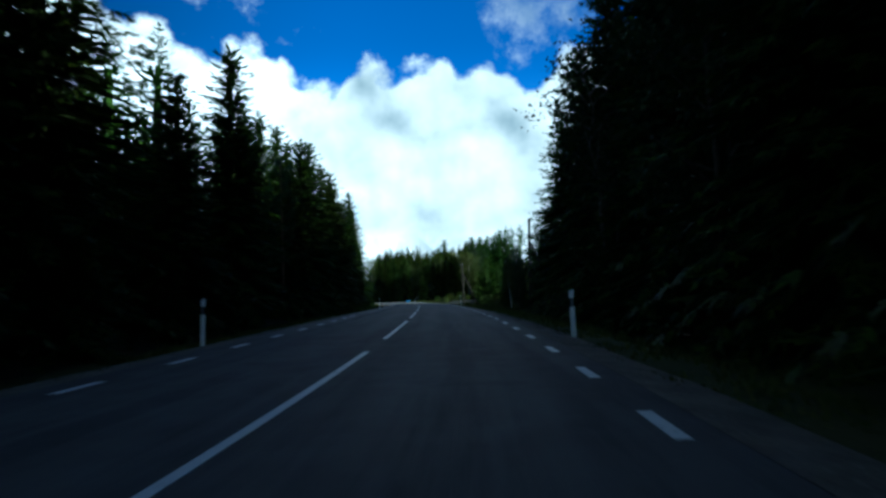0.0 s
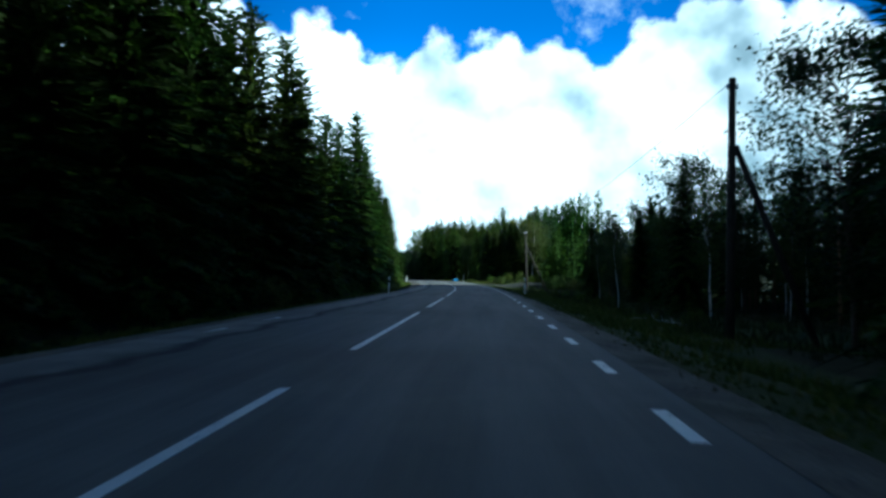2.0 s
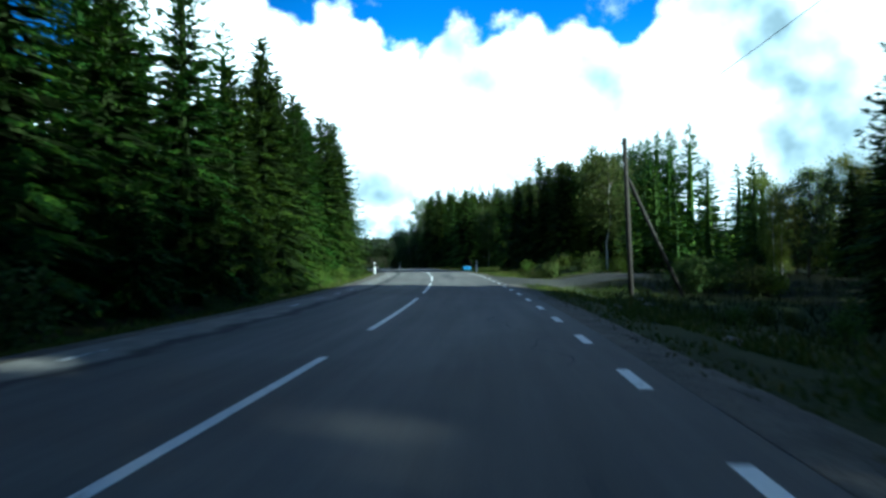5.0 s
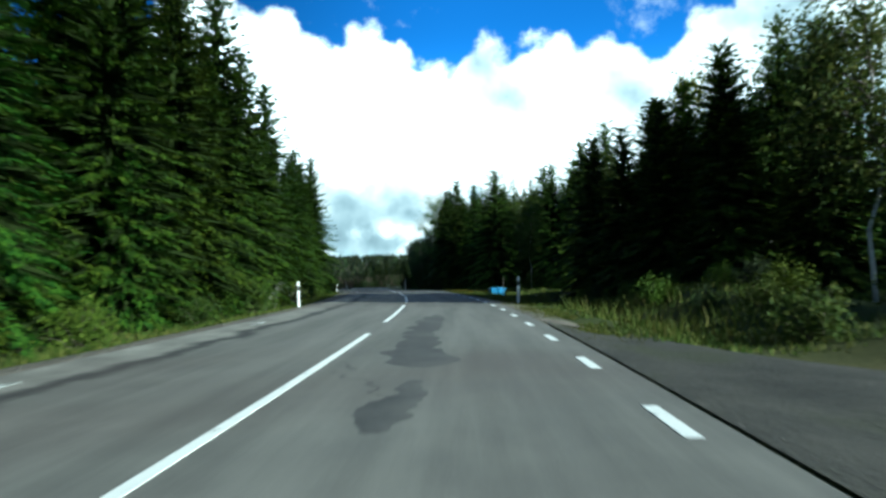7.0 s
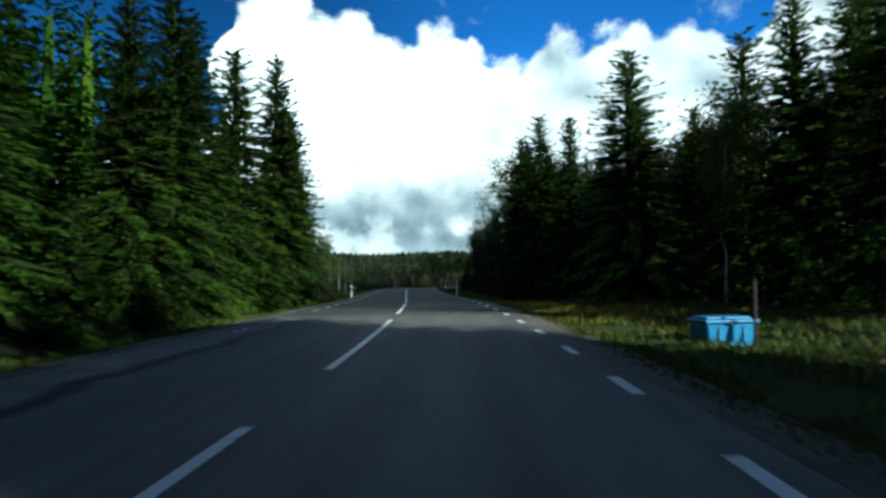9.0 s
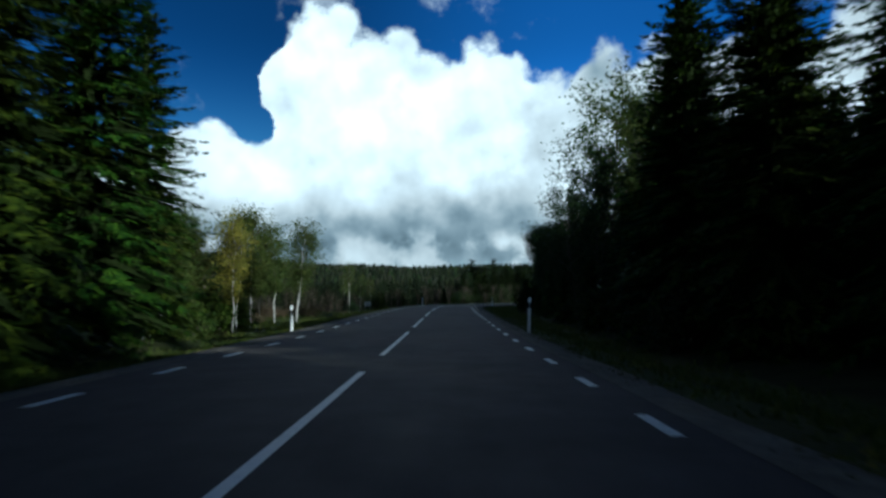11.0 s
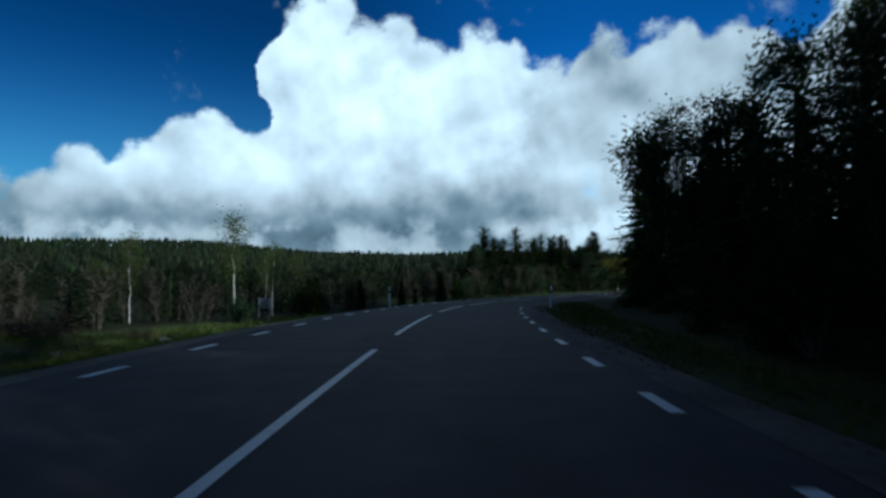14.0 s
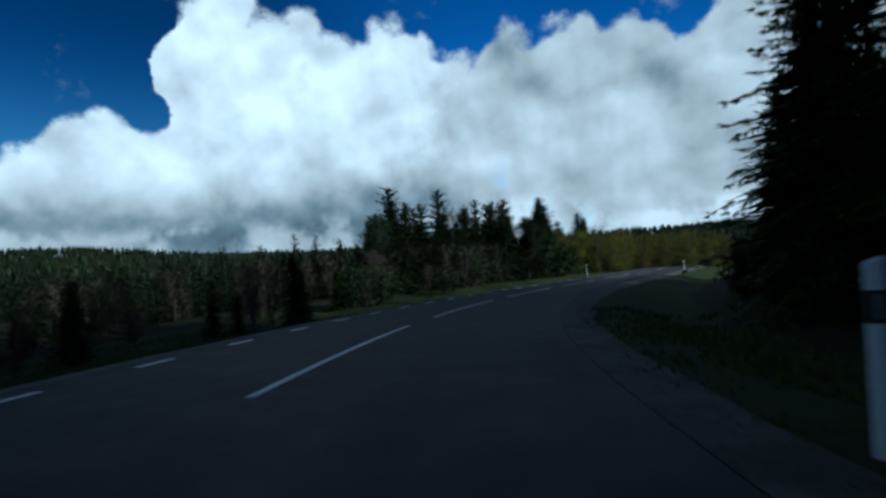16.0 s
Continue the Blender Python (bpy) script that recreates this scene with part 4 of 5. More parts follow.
for s in np.arange(60, 188, 6.5):
    plant(bushes[1] if R.random() < 0.6 else bushes[0], s + R.uniform(-2, 2), -6.9 + R.uniform(-0.3, 0.3), R.uniform(0.8, 1.9), R, group="shrubs along the road")

RIGHT_WALL = [(-10, 9, 18), (-4, 9, 18), (3, 8.8, 18), (10, 9.0, 19), (17, 9.4, 18), (24, 9.2, 19), (31, 9.3, 17), (37, 9.4, 15), (43, 9.7, 13.5)]
for s, o, h in RIGHT_WALL:
    plant(R.choice(spruces), s, o, h, R, group="spruces along the road")
for s, o, h in [(7, 8.4, 13), (20, 8.4, 14), (29, 8.2, 13)]:
    plant(R.choice(alders), s, o, h, R)
for s, o, h in [(38, 10.5, 15), (46.5, 11.5, 14), (33, 12, 16)]:
    plant(R.choice(pines), s, o, h, R)
# the tallest rows stand out of view, added to keep the sun off the road
dense_wood("east_wood", "dark crowded spruces of the shaded wood, with unseen rows added to block sun", SPRUCE, scatter(22, -36, 40, (14, 18, 22.5, 27.5), 4.0, 23, 27) + scatter(27, 40, 52, (14, 18, 23, 28, 33), 4.2, 14, 17) + scatter(23, 78, 100, (27, 31, 35.5, 40), 4.2, 10.5, 12.5) + scatter(29, 38, 73, (27, 30, 33, 36), 3.0, 24, 28) + scatter(46, 71, 90, (39, 42, 45), 2.8, 25, 29, 1.2), 32)
# the bog and its thin edge of trees
for s, o, h in [(66, 13.5, 8.5), (72, 10.3, 6.6), (76, 15, 7), (83, 17, 8), (97, 15, 7.5), (93, 19, 9), (71, 21, 10)]:
    plant(R.choice(bare_birches if R.random() < 0.6 else birches), s, o, h, R, group="thin birches on the bog")
for s, o, h in [(96.6, 16, 9.6), (98.9, 16.6, 9.6), (101.5, 16, 9.8), (88, 18, 10)]:
    plant(R.choice(pines), s, o, h, R, group="small pines by the bog")
for i in range(26):
    s, o = R.uniform(50, 94), R.uniform(18, 24)
    plant(R.choice([slim_spruces[1], birches[0], alders[0], pines[1], birches[2], bare_birches[0]]), s, o, R.uniform(7.5, 11), R, group="wood beyond the bog")
for i in range(26):
    plant(R.choice(bushes), R.uniform(50, 112), R.uniform(8.5, 17), R.uniform(0.5, 1.3), R, group="shrubs on the bog")
for s, o, h in [(45, 12.5, 12), (70.5, 13.8, 9.6), (83, 16.5, 8.0)]:
    plant(R.choice(spruces), s, o, h, R)
for s, o, h in [(75, 16, 11.2), (51.5, 11.8, 9.5), (95, 19.5, 10.5)]:
    plant(R.choice(alders), s, o, h, R)
for s, o, h in [(100, 15, 8.5), (103, 18.5, 6), (97, 20.5, 10), (92, 17.5, 9)]:
    plant(R.choice(spruces), s, o, h, R, group="wood beyond the bog", wide=1.15)
for s, o, h in [(101.5, 21, 7), (94, 15.5, 8), (105, 22.5, 6), (90, 14.5, 7.5)]:
    plant(R.choice(alders), s, o, h, R, group="wood beyond the bog")
dense_wood("track_wood", "dark mixed trees crowded behind the forest track", SPRUCE, scatter(42, 129, 152, (20.5, 25, 30), 3.8, 8.5, 10.5) + scatter(44, 124, 150, (36,), 3.8, 9.5, 12.0), 36)
for i in range(34):
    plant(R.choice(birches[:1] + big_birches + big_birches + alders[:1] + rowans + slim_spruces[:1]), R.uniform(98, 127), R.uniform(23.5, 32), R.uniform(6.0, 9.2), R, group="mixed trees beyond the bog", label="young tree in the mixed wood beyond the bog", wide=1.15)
for i in range(14):
    plant(R.choice(bushes[:2]), R.uniform(110, 128), R.uniform(11.5, 19), R.uniform(0.9, 2.0), R, group="shrubs by the track", label="leafy yellow-green shrub beside the track")
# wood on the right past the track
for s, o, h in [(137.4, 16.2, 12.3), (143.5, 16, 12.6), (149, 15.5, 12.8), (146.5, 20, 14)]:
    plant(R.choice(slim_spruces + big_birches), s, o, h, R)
plant(alders[1], 140.5, 19, 12.6, R)
for s in np.arange(131.5, 152, 3.0):
    plant(R.choice(slim_spruces + birches + pines), s, 15.4 + R.uniform(-0.6, 2.2), R.uniform(10.6, 12.4), R, group="mixed trees past the track", label="tall tree in the mixed wood past the track", wide=1.2)
for s, o, h in [(135, 12.4, 9.6), (139.5, 11.9, 9.2), (143.5, 11.6, 9.2), (147.5, 11.4, 9.8), (138, 14, 10.5), (141.5, 14, 11), (145.5, 14.2, 11.5), (149.5, 13.6, 11)]:
    plant(R.choice(spruces), s, o, h, R, group="spruces along the road", wide=1.3)
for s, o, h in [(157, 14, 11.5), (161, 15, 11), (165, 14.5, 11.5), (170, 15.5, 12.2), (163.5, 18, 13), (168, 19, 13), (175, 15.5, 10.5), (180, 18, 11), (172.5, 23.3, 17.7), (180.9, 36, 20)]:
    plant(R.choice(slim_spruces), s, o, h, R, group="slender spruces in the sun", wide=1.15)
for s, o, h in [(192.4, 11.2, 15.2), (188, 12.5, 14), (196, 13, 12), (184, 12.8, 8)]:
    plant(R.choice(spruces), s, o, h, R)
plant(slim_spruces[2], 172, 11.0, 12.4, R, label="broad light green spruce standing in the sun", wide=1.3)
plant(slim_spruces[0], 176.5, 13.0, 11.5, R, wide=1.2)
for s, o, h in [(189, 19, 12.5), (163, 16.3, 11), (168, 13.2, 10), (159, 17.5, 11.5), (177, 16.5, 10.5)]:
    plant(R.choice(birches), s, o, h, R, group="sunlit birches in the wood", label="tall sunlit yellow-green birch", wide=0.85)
airy = [tree_kind("aspen", broadleaf_meshes(150 + i, 14.0, 4.4, 9500, LEAF, BARK, 0.36, 0.16, 1, clump=1.7), "tall aspen with a thin open rounded crown", "aspen", TC) for i in range(2)]
for s, o, h in [(216, 12.8, 18), (220.5, 14.8, 16), (212, 14, 16.5)]:
    plant(R.choice(airy), s, o, h, R, group="leafy trees along the road")
# the near rows are hidden trees added to cast shade over the road
dense_wood("middle_wood", "dark crowded spruces behind the sunlit edge, with added rows blocking sun", SPRUCE, scatter(24, 140, 205, (46, 51, 56), 4.4, 9, 11) + sun_blocking_rows(450, 160, 196, (28, 31, 34, 37, 40), 2.6, 1.8), 33)
for i in range(16):
    plant(R.choice(bushes), R.uniform(124, 152), R.uniform(8.5, 13), R.uniform(0.6, 1.4), R)
for s, o, h in [(207, 9.4, 9.6), (213, 9.7, 9.5), (219, 9.8, 8), (226, 10.4, 7.8), (233, 11.2, 8.4), (242.4, 12.2, 10.2), (237, 11.8, 8.8), (259.2, 11.9, 11.8), (250, 12.4, 10.4)]:
    plant(R.choice(alders), s, o, h, R, group="leafy trees along the road")
for s, o, h in [(193.5, 12, 13), (197, 10.6, 14.5), (201, 12, 15), (204, 12.5, 13), (208, 11.5, 7), (229, 12.5, 11), (247, 12.5, 9), (270.3, 11.0, 12.4), (266, 11.6, 11.5), (276, 12.0, 10), (284, 12.4, 9), (254, 12.8, 10)]:
    plant(R.choice(spruces), s, o, h, R, group="spruces along the road", wide=1.15)
plant(birches[0], 263, 11.8, 13.2, R)
# tall back rows added unseen, to shade road and left verge
dense_wood("bend_wood", "dark crowded spruces inside the bend, with tall added rows blocking sun", SPRUCE, scatter(25, 232, 310, (14.6, 18), 4.0, 9.5, 11.5, 1.6) + scatter(30, 230, 264, (24, 27, 30, 33, 36), 2.8, 19.0, 22.0, 1.2) + scatter(31, 264, 310, (22, 26.5), 4.0, 9.5, 12.0, 1.6) + sun_blocking_rows(260, 194, 207, (15, 18, 21, 24, 27, 30), 2.8) + sun_blocking_rows(350, 205, 218, (25, 28, 31, 34, 37), 2.6) + scatter(33, 218, 232, (14.6, 18), 4.0, 9.5, 11.5, 1.6) + scatter(34, 218, 230, (25, 28, 31, 35), 2.8, 15, 18, 1.2), 34)
# birches and bank on the left, further on
for k, s, o, h in [(gold_birches[0], 210.5, -11.5, 8.4), (birches[0], 212, -11.8, 8.2), (birches[2], 219.5, -13.4, 9.6), (birches[1], 227.6, -12.3, 9.8), (birches[0], 226, -13.6, 9.4), (gold_birches[0], 206, -15, 8.5), (birches[0], 232, -17, 7.6),
                   (gold_birches[1], 202, -12.5, 8.0), (gold_birches[0], 198, -14.5, 8.0), (birches[2], 196, -17, 9.0), (bare_birches[0], 260.2, -16.6, 8.3), (bare_birches[1], 266, -17.8, 6.6), (bare_birches[0], 268.5, -17.4, 5.8), (bare_birches[1], 276, -28, 7.6), (bare_birches[0], 262, -27, 7.8), (birches[0], 268, -38, 7)]:
    plant(k, s, o, h, R, group="birches on the bank")
for s, o, h in [(186, -9.8, 9), (190, -10.6, 10), (194, -11.5, 9.5), (188, -12.5, 12)]:
    plant(R.choice(spruces), s, o, h, R, group="spruces along the road")
for i in range(16):
    plant(R.choice(gold_birches + birches), R.uniform(199, 213), R.uniform(-19, -11.5), R.uniform(6.5, 8.6), R, group="birches on the bank")
for i in range(22):
    plant(R.choice(bushes), R.uniform(196, 218), R.uniform(-20, -12), R.uniform(2.0, 3.8), R, group="undergrowth below the birches", label="leafy undergrowth below the birches")
for i in range(16):
    plant(R.choice(alders[:1] + gold_birches + bushes[:1]), R.uniform(196, 228), R.uniform(-30, -17), R.uniform(4.5, 8), R, group="leafy thicket behind the birches")
for i in range(14):
    plant(R.choice(heaths), R.uniform(226, 246), R.uniform(-19, -11), R.uniform(0.7, 1.4), R, group="brown shrubs on the bank")
# trees outside the bend
for s, o, h in [(310.3, -17.6, 10.2), (301, -15.5, 8.0), (296, -15.5, 6.6), (305.5, -18.5, 8.3), (313.8, -15.2, 9.3), (319, -15.5, 9.4), (326, -16.5, 9.2), (335.4, -15.2, 11), (344, -18, 11.5), (355, -15.2, 10.4), (366, -17, 10.8), (349, -13, 9.0), (330, -19, 10)]:
    plant(R.choice(shaded_spruces if s < 340 else spruces), s, o, h, R, group="spruces outside the bend", wide=R.uniform(1.0, 1.4))
for s, o, h in [(298, -16.5, 7.0), (318, -19, 9.5), (325, -12.5, 7)]:
    plant(R.choice(birches + alders), s, o, h, R, group="leafy trees outside the bend")
for i in range(22):
    plant(R.choice(shaded_spruces), R.uniform(298, 346), R.uniform(-21, -11.5), R.uniform(5.5, 9.8), R, group="trees outside the bend", label="dark spruce in the wood outside the bend", wide=1.25)
for i in range(18):
    plant(R.choice(shaded_spruces + alders[:1]), R.uniform(302, 345), R.uniform(-19, -13), R.uniform(6.0, 9.0), R, group="trees outside the bend", label="dark tree in the wood outside the bend", wide=1.2)
dense_wood("outer_wood", "dark spruces crowded outside the bend", SPRUCE_SHADED, scatter(26, 298, 400, (-20, -24, -29, -35, -42), 4.6, 4.8, 6.8) + scatter(28, 256, 298, (-22, -26, -30, -35, -41), 3.4, 2.8, 4.4), 35, 40)
for i in range(95):
    s = R.uniform(258, 332)
    plant(R.choice(saplings + young_spruces[:1] + bushes[2:]), s, -R.uniform(9.0 + 4.5 * (1 - smooth(262, 274, s)), 19), R.uniform(2.2, 4.4) * (0.75 + 0.4 * smooth(262, 310, s)), R, group="thicket outside the bend")
for s, o, h in [(338, -10.5, 6.5), (344, -9.5, 7), (350, -8.5, 7.5), (356, -8, 7), (362, -6, 7.5), (368, -3, 7.5), (373, 0, 8), (378, 3, 8), (333, -12, 6.5), (365, -10, 8), (374, -6, 8.5), (382, -1, 8.5), (386, 5, 8)]:
    plant(R.choice(rowans), s, o, h, R, group="yellowing trees past the bend", wide=1.2)


def far_wood(name, label, mat, count, seed, near, away, hmin, hmax, conic):
    """Thousands of small far trees in one mesh, over the valley and the ridge."""
    rnd = random.Random(seed)
    sp = Soup()
    for i in range(count):
        a = radians(rnd.uniform(-28, 95))
        d = near + (away - near) * rnd.random() ** 0.75
        x, y = -60 - math.sin(a) * d, 230 + math.cos(a) * d
        near_road = min((x - rx) ** 2 + (y - ry) ** 2 for rx, ry in FAR_LINE)
        if near_road < 34 ** 2:
            continue
        z = far_land(x, y) if d > 110 else far_land(x, y) + 0.3
        h = rnd.uniform(hmin, hmax)
        r = h * rnd.uniform(0.15, 0.24)
        a0 = rnd.uniform(0, 6.28)
        tiers = 2
        for t in range(tiers):
            lo, hi = (h * (0.05 + 0.35 * t), h * (0.7 + 0.3 * t)) if conic else (h * (0.1 + 0.35 * t), h * (0.75 + 0.25 * t))
            rr = r * (1 - 0.28 * t) if conic else r * 1.5
            n = 5
            ring = [(x + rr * rnd.uniform(0.6, 1.2) * math.cos(a0 + 6.283 * k / n), y + rr * rnd.uniform(0.6, 1.2) * math.sin(a0 + 6.283 * k / n), z + lo + h * rnd.uniform(-0.05, 0.08)) for k in range(n)]
            if conic:
                sp.add(ring + [(x, y, z + hi)], [(k, (k + 1) % n, n) for k in range(n)])
            else:
                top = [(x + rr * 0.6 * math.cos(a0 + 6.283 * k / n), y + rr * 0.6 * math.sin(a0 + 6.283 * k / n), z + hi * rnd.uniform(0.75, 0.95)) for k in range(n)]
                sp.add(ring + top + [(x, y, z + hi)], [(k, (k + 1) % n, n + (k + 1) % n, n + k) for k in range(n)] + [(n + k, n + (k + 1) % n, 2 * n) for k in range(n)])
    tagged(new(name, sp.mesh(name, mat)), label, "forest", kind="stuff")


for s in np.arange(-6, 46, 4.5):
    plant(R.choice(bushes[2:] + young_spruces), s + R.uniform(-1.5, 1.5), 7.6 + R.uniform(-0.3, 0.4), R.uniform(1.6, 3.4), R, group="undergrowth at the edge of the wood", label="dense dark undergrowth at the edge of the wood")
for s in np.arange(192, 292, 4.2):
    plant(R.choice(bushes[2:] + young_spruces), s + R.uniform(-1.5, 1.5), (9.2 if s < 245 else 10.8) + R.uniform(-0.4, 0.6), R.uniform(2.0, 4.2) * (1.0 if s < 245 else 0.75), R, group="undergrowth at the edge of the wood", label="dense dark undergrowth at the edge of the wood")
for i in range(60):
    plant(R.choice(saplings), R.uniform(244, 305), R.uniform(-30, -18.5), R.uniform(2.4, 4.6), R, group="thicket below the bend", label="dark tangled sapling below the road")


def mid_wood(name, label, mat, count, seed, share):
    """A dense wood in the valley outside the bend: small trees of loose sprays, too many to tell apart."""
    rnd = random.Random(seed)
    sp = Soup()
    made = 0
    while made < count:
        a = radians(rnd.uniform(-25, 95))
        d = 40 + 250 * rnd.random() ** 0.8
        x, y = -60 - math.sin(a) * d, 230 + math.cos(a) * d
        gap = min((x - rx) ** 2 + (y - ry) ** 2 for rx, ry in FAR_LINE)
        if gap < 31 ** 2:
            continue
        made += 1
        z = far_land(x, y) + 0.2
        crest = rnd.uniform(0.004, 0.034) if rnd.random() < 0.85 else rnd.uniform(0.03, 0.05)
        h = min(rnd.uniform(6.0, 9.5), max(1.6, -0.6 + crest * d - z))
        for k in range(80 if d < 130 else 36):
            f = rnd.random() ** 1.2
            b = rnd.uniform(0, 6.28)
            out = Vector((math.cos(b), math.sin(b), 0))
            r = (h * 0.20 * (1 - f) ** 0.8 + 0.05) if share else h * 0.24 * math.sin(math.pi * min(f + 0.12, 1.0)) ** 0.5
            p = Vector((x, y, z + 0.1 + f * h * 0.95)) + out * r * rnd.uniform(0.2, 0.9)
            ln = h * rnd.uniform(0.09, 0.15) * (1.0 if d < 130 else 1.5)
            along = (out + Vector((0, 0, rnd.uniform(-0.9, 0.3)))).normalized()
            sp.leaf(p, along, Vector((-out.y, out.x, rnd.uniform(-0.6, 0.6))).normalized(), ln, ln * 0.5)
        sp.leaf(Vector((x, y, z + h * 0.8)), Vector((0, 0, 1)), Vector((1, 0, 0)), h * 0.22, h * 0.05)
    tagged(new(name, sp.mesh(name, mat)), label, "forest", kind="stuff")


FAR_LINE = [tuple(road_at(s))[:2] for s in range(-10, 400, 12)]
mid_wood("valley_conifers", "dense dark conifer wood in the valley", SPRUCE_SHADED, 1900, 13, True)
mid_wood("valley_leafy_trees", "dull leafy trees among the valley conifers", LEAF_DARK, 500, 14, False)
far_wood("far_conifers", "far dark conifer wood over the valley and ridge", SPRUCE_SHADED, 9000, 3, 240, 1000, 6, 10, True)
far_wood("far_leafy_trees", "far olive leafy trees scattered over the ridge", LEAF_DARK, 1500, 4, 240, 900, 5, 7, False)


# ---- grass on the verges ----
def grass(name, label, spans, count, seed, mat, hmin, hmax):
    rnd = random.Random(seed)
    sp = Soup()
    for s0, s1, o0, o1, share in spans:
        for i in range(int(count * share)):
            s, o = rnd.uniform(s0, s1), rnd.uniform(o0, o1)
            if abs(s - 118.5) < 4.5 and 4 < o < 30:
                continue
            if noise.noise(Vector((s * 0.45, o * 0.6, 2.0))) < -0.25:
                continue
            p = ground_at(s, o)
            h = rnd.uniform(hmin, hmax) * (0.5 + 0.5 * smooth(4.6, 6.2, abs(o)))
            for b in range(3):
                a = rnd.uniform(0, 6.28)
                side = Vector((math.cos(a), math.sin(a), 0)) * rnd.uniform(0.018, 0.04)
                lean = Vector((rnd.gauss(0, 0.35), rnd.gauss(0, 0.35), 0)) * h
                q = p + Vector((rnd.gauss(0, 0.1), rnd.gauss(0, 0.1), -0.02))
                sp.add([q - side, q + side, q + lean + Vector((0, 0, h * rnd.uniform(0.7, 1.2)))], [(0, 1, 2)])
    tagged(new(name, sp.mesh(name, mat)), label, "grass", kind="stuff")


grass("verge_grass", "short green and yellow grass along the road verges", [(0, 60, 4.7, 8, 0.12), (50, 118, 4.7, 11, 0.26), (122, 175, 4.7, 11, 0.26), (175, 275, 4.7, 8.5, 0.2), (20, 190, -7.4, -5.1, 0.4), (190, 280, -16, -5.25, 0.4)],
      34000, 9, BLADE, 0.08, 0.24)
grass("tall_weeds", "tall dry yellowing weeds beside the road", [(124, 150, 5.6, 9, 0.4), (52, 112, 6.5, 12, 0.3), (200, 250, -18, -7, 0.3)], 1100, 10, BLADE, 0.25, 0.55)


def loose_gravel():
    rnd = random.Random(77)
    sp = Soup()
    for i in range(9000):
        s, side = rnd.uniform(0, 262), rnd.choice((-1, 1))
        o = side * (3.9 + abs(rnd.gauss(0.25, 0.28)))
        p = ground_at(s, o)
        p.z = max(p.z, road_at(s, o).z - 0.22) + 0.03
        r = rnd.uniform(0.008, 0.024)
        c = [p + Vector((rnd.uniform(0.6, 1.2) * r * math.cos(k * 1.57 + rnd.random()), rnd.uniform(0.6, 1.2) * r * math.sin(k * 1.57 + rnd.random()), -0.01)) for k in range(4)]
        sp.add(c + [p + Vector((0, 0, r * rnd.uniform(0.6, 1.1)))], [(0, 1, 4), (1, 2, 4), (2, 3, 4), (3, 0, 4)])
    tagged(new("loose_gravel", sp.mesh("loose_gravel", STONE)), "loose grey stones strewn along the road shoulders", "gravel", kind="stuff")


loose_gravel()
grass("bog_undergrowth", "dark low undergrowth on the bog and under the trees", [(48, 128, 8.5, 34, 1.0)], 5200, 16, LEAF_DARK, 0.2, 0.7)
grass("edge_tufts", "sparse grass tufts growing into the gravel shoulder", [(0, 118, 4.15, 4.9, 0.3), (122, 170, 4.05, 5.1, 1.7), (170, 275, 4.15, 4.9, 0.3), (0, 275, -5.4, -4.6, 0.5)], 5000, 15, BLADE, 0.06, 0.2)
# strip of sunlight on the verge, painted as golden grass
grass("dry_grass", "yellow grass and fallen leaves, the sun on them put into colour", [(160, 180, 5.0, 9.5, 1.0)], 2600, 12, LEAF_GOLD, 0.10, 0.30)


# ---- road markings, patches and cracks ----
def ribbon(s0, s1, o0, o1, lift=0.005, wob=0.0, step=1.5):
    vs, fs, _ = strip(s0, s1, [o0, o1], [lift, lift], step)
    k = len(vs)
    vs2 = vs + [(x, y, z - lift - 0.004) for x, y, z in vs]
    n = k // 2
    fs2 = list(fs)
    for i in range(n - 1):
        fs2 += [(i * 2, (i + 1) * 2, k + (i + 1) * 2, k + i * 2), ((i + 1) * 2 + 1, i * 2 + 1, k + i * 2 + 1, k + (i + 1) * 2 + 1)]
    return vs2, fs2


for k in range(-3, 28):
    part("centre_dash", mesh_from("centre_dash", *ribbon(7.62 + 12 * k, 16.62 + 12 * k, -0.055, 0.055), PAINT), road, "worn white centre dash")
for k in range(-8, 112):
    s = 3.0 * k
    r = s - 0.5 + float(np.interp(s, [10, 35, 52, 60, 80, 150, 185, 215, 250], [1.15, 0.75, 0.1, 0.35, 0.3, 0.35, 0.5, 0.1, -0.2]))
    if s < 258:   # none round the inside of the bend
        part("edge_dash", mesh_from("edge_dash", *ribbon(r, r + 1.0, 3.38, 3.51), PAINT), road)
    if 36 < s < 168 and R.random() < 0.7:
        continue
    q = s - 0.5 + float(np.interp(s, [30, 80, 190, 250], [0.95, 1.85, 1.75, 2.2]))
    part("edge_dash", mesh_from("edge_dash", *ribbon(q, q + 1.0, -3.32, -3.19), WORN_PAINT if 36 < s < 168 else PAINT), road)


def crack(s, o, length, seed):
    rnd = random.Random(seed)
    n = 18
    line, oo = [], o
    for i in range(n + 1):
        line.append((s + length * i / n, oo, 0.006 + 0.010 * rnd.random()))
        oo += rnd.gauss(0, 0.16)
    vs = []
    for ss, q, w in line:
        for d in (-w, w):
            p = road_at(ss, q + d)
            vs.append((p.x, p.y, p.z + 0.0035))
    part("crack", mesh_from("crack", vs, [(2 * i, 2 * i + 1, 2 * i + 3, 2 * i + 2) for i in range(n)], DARK_PATCH), road, "thin dark crack")


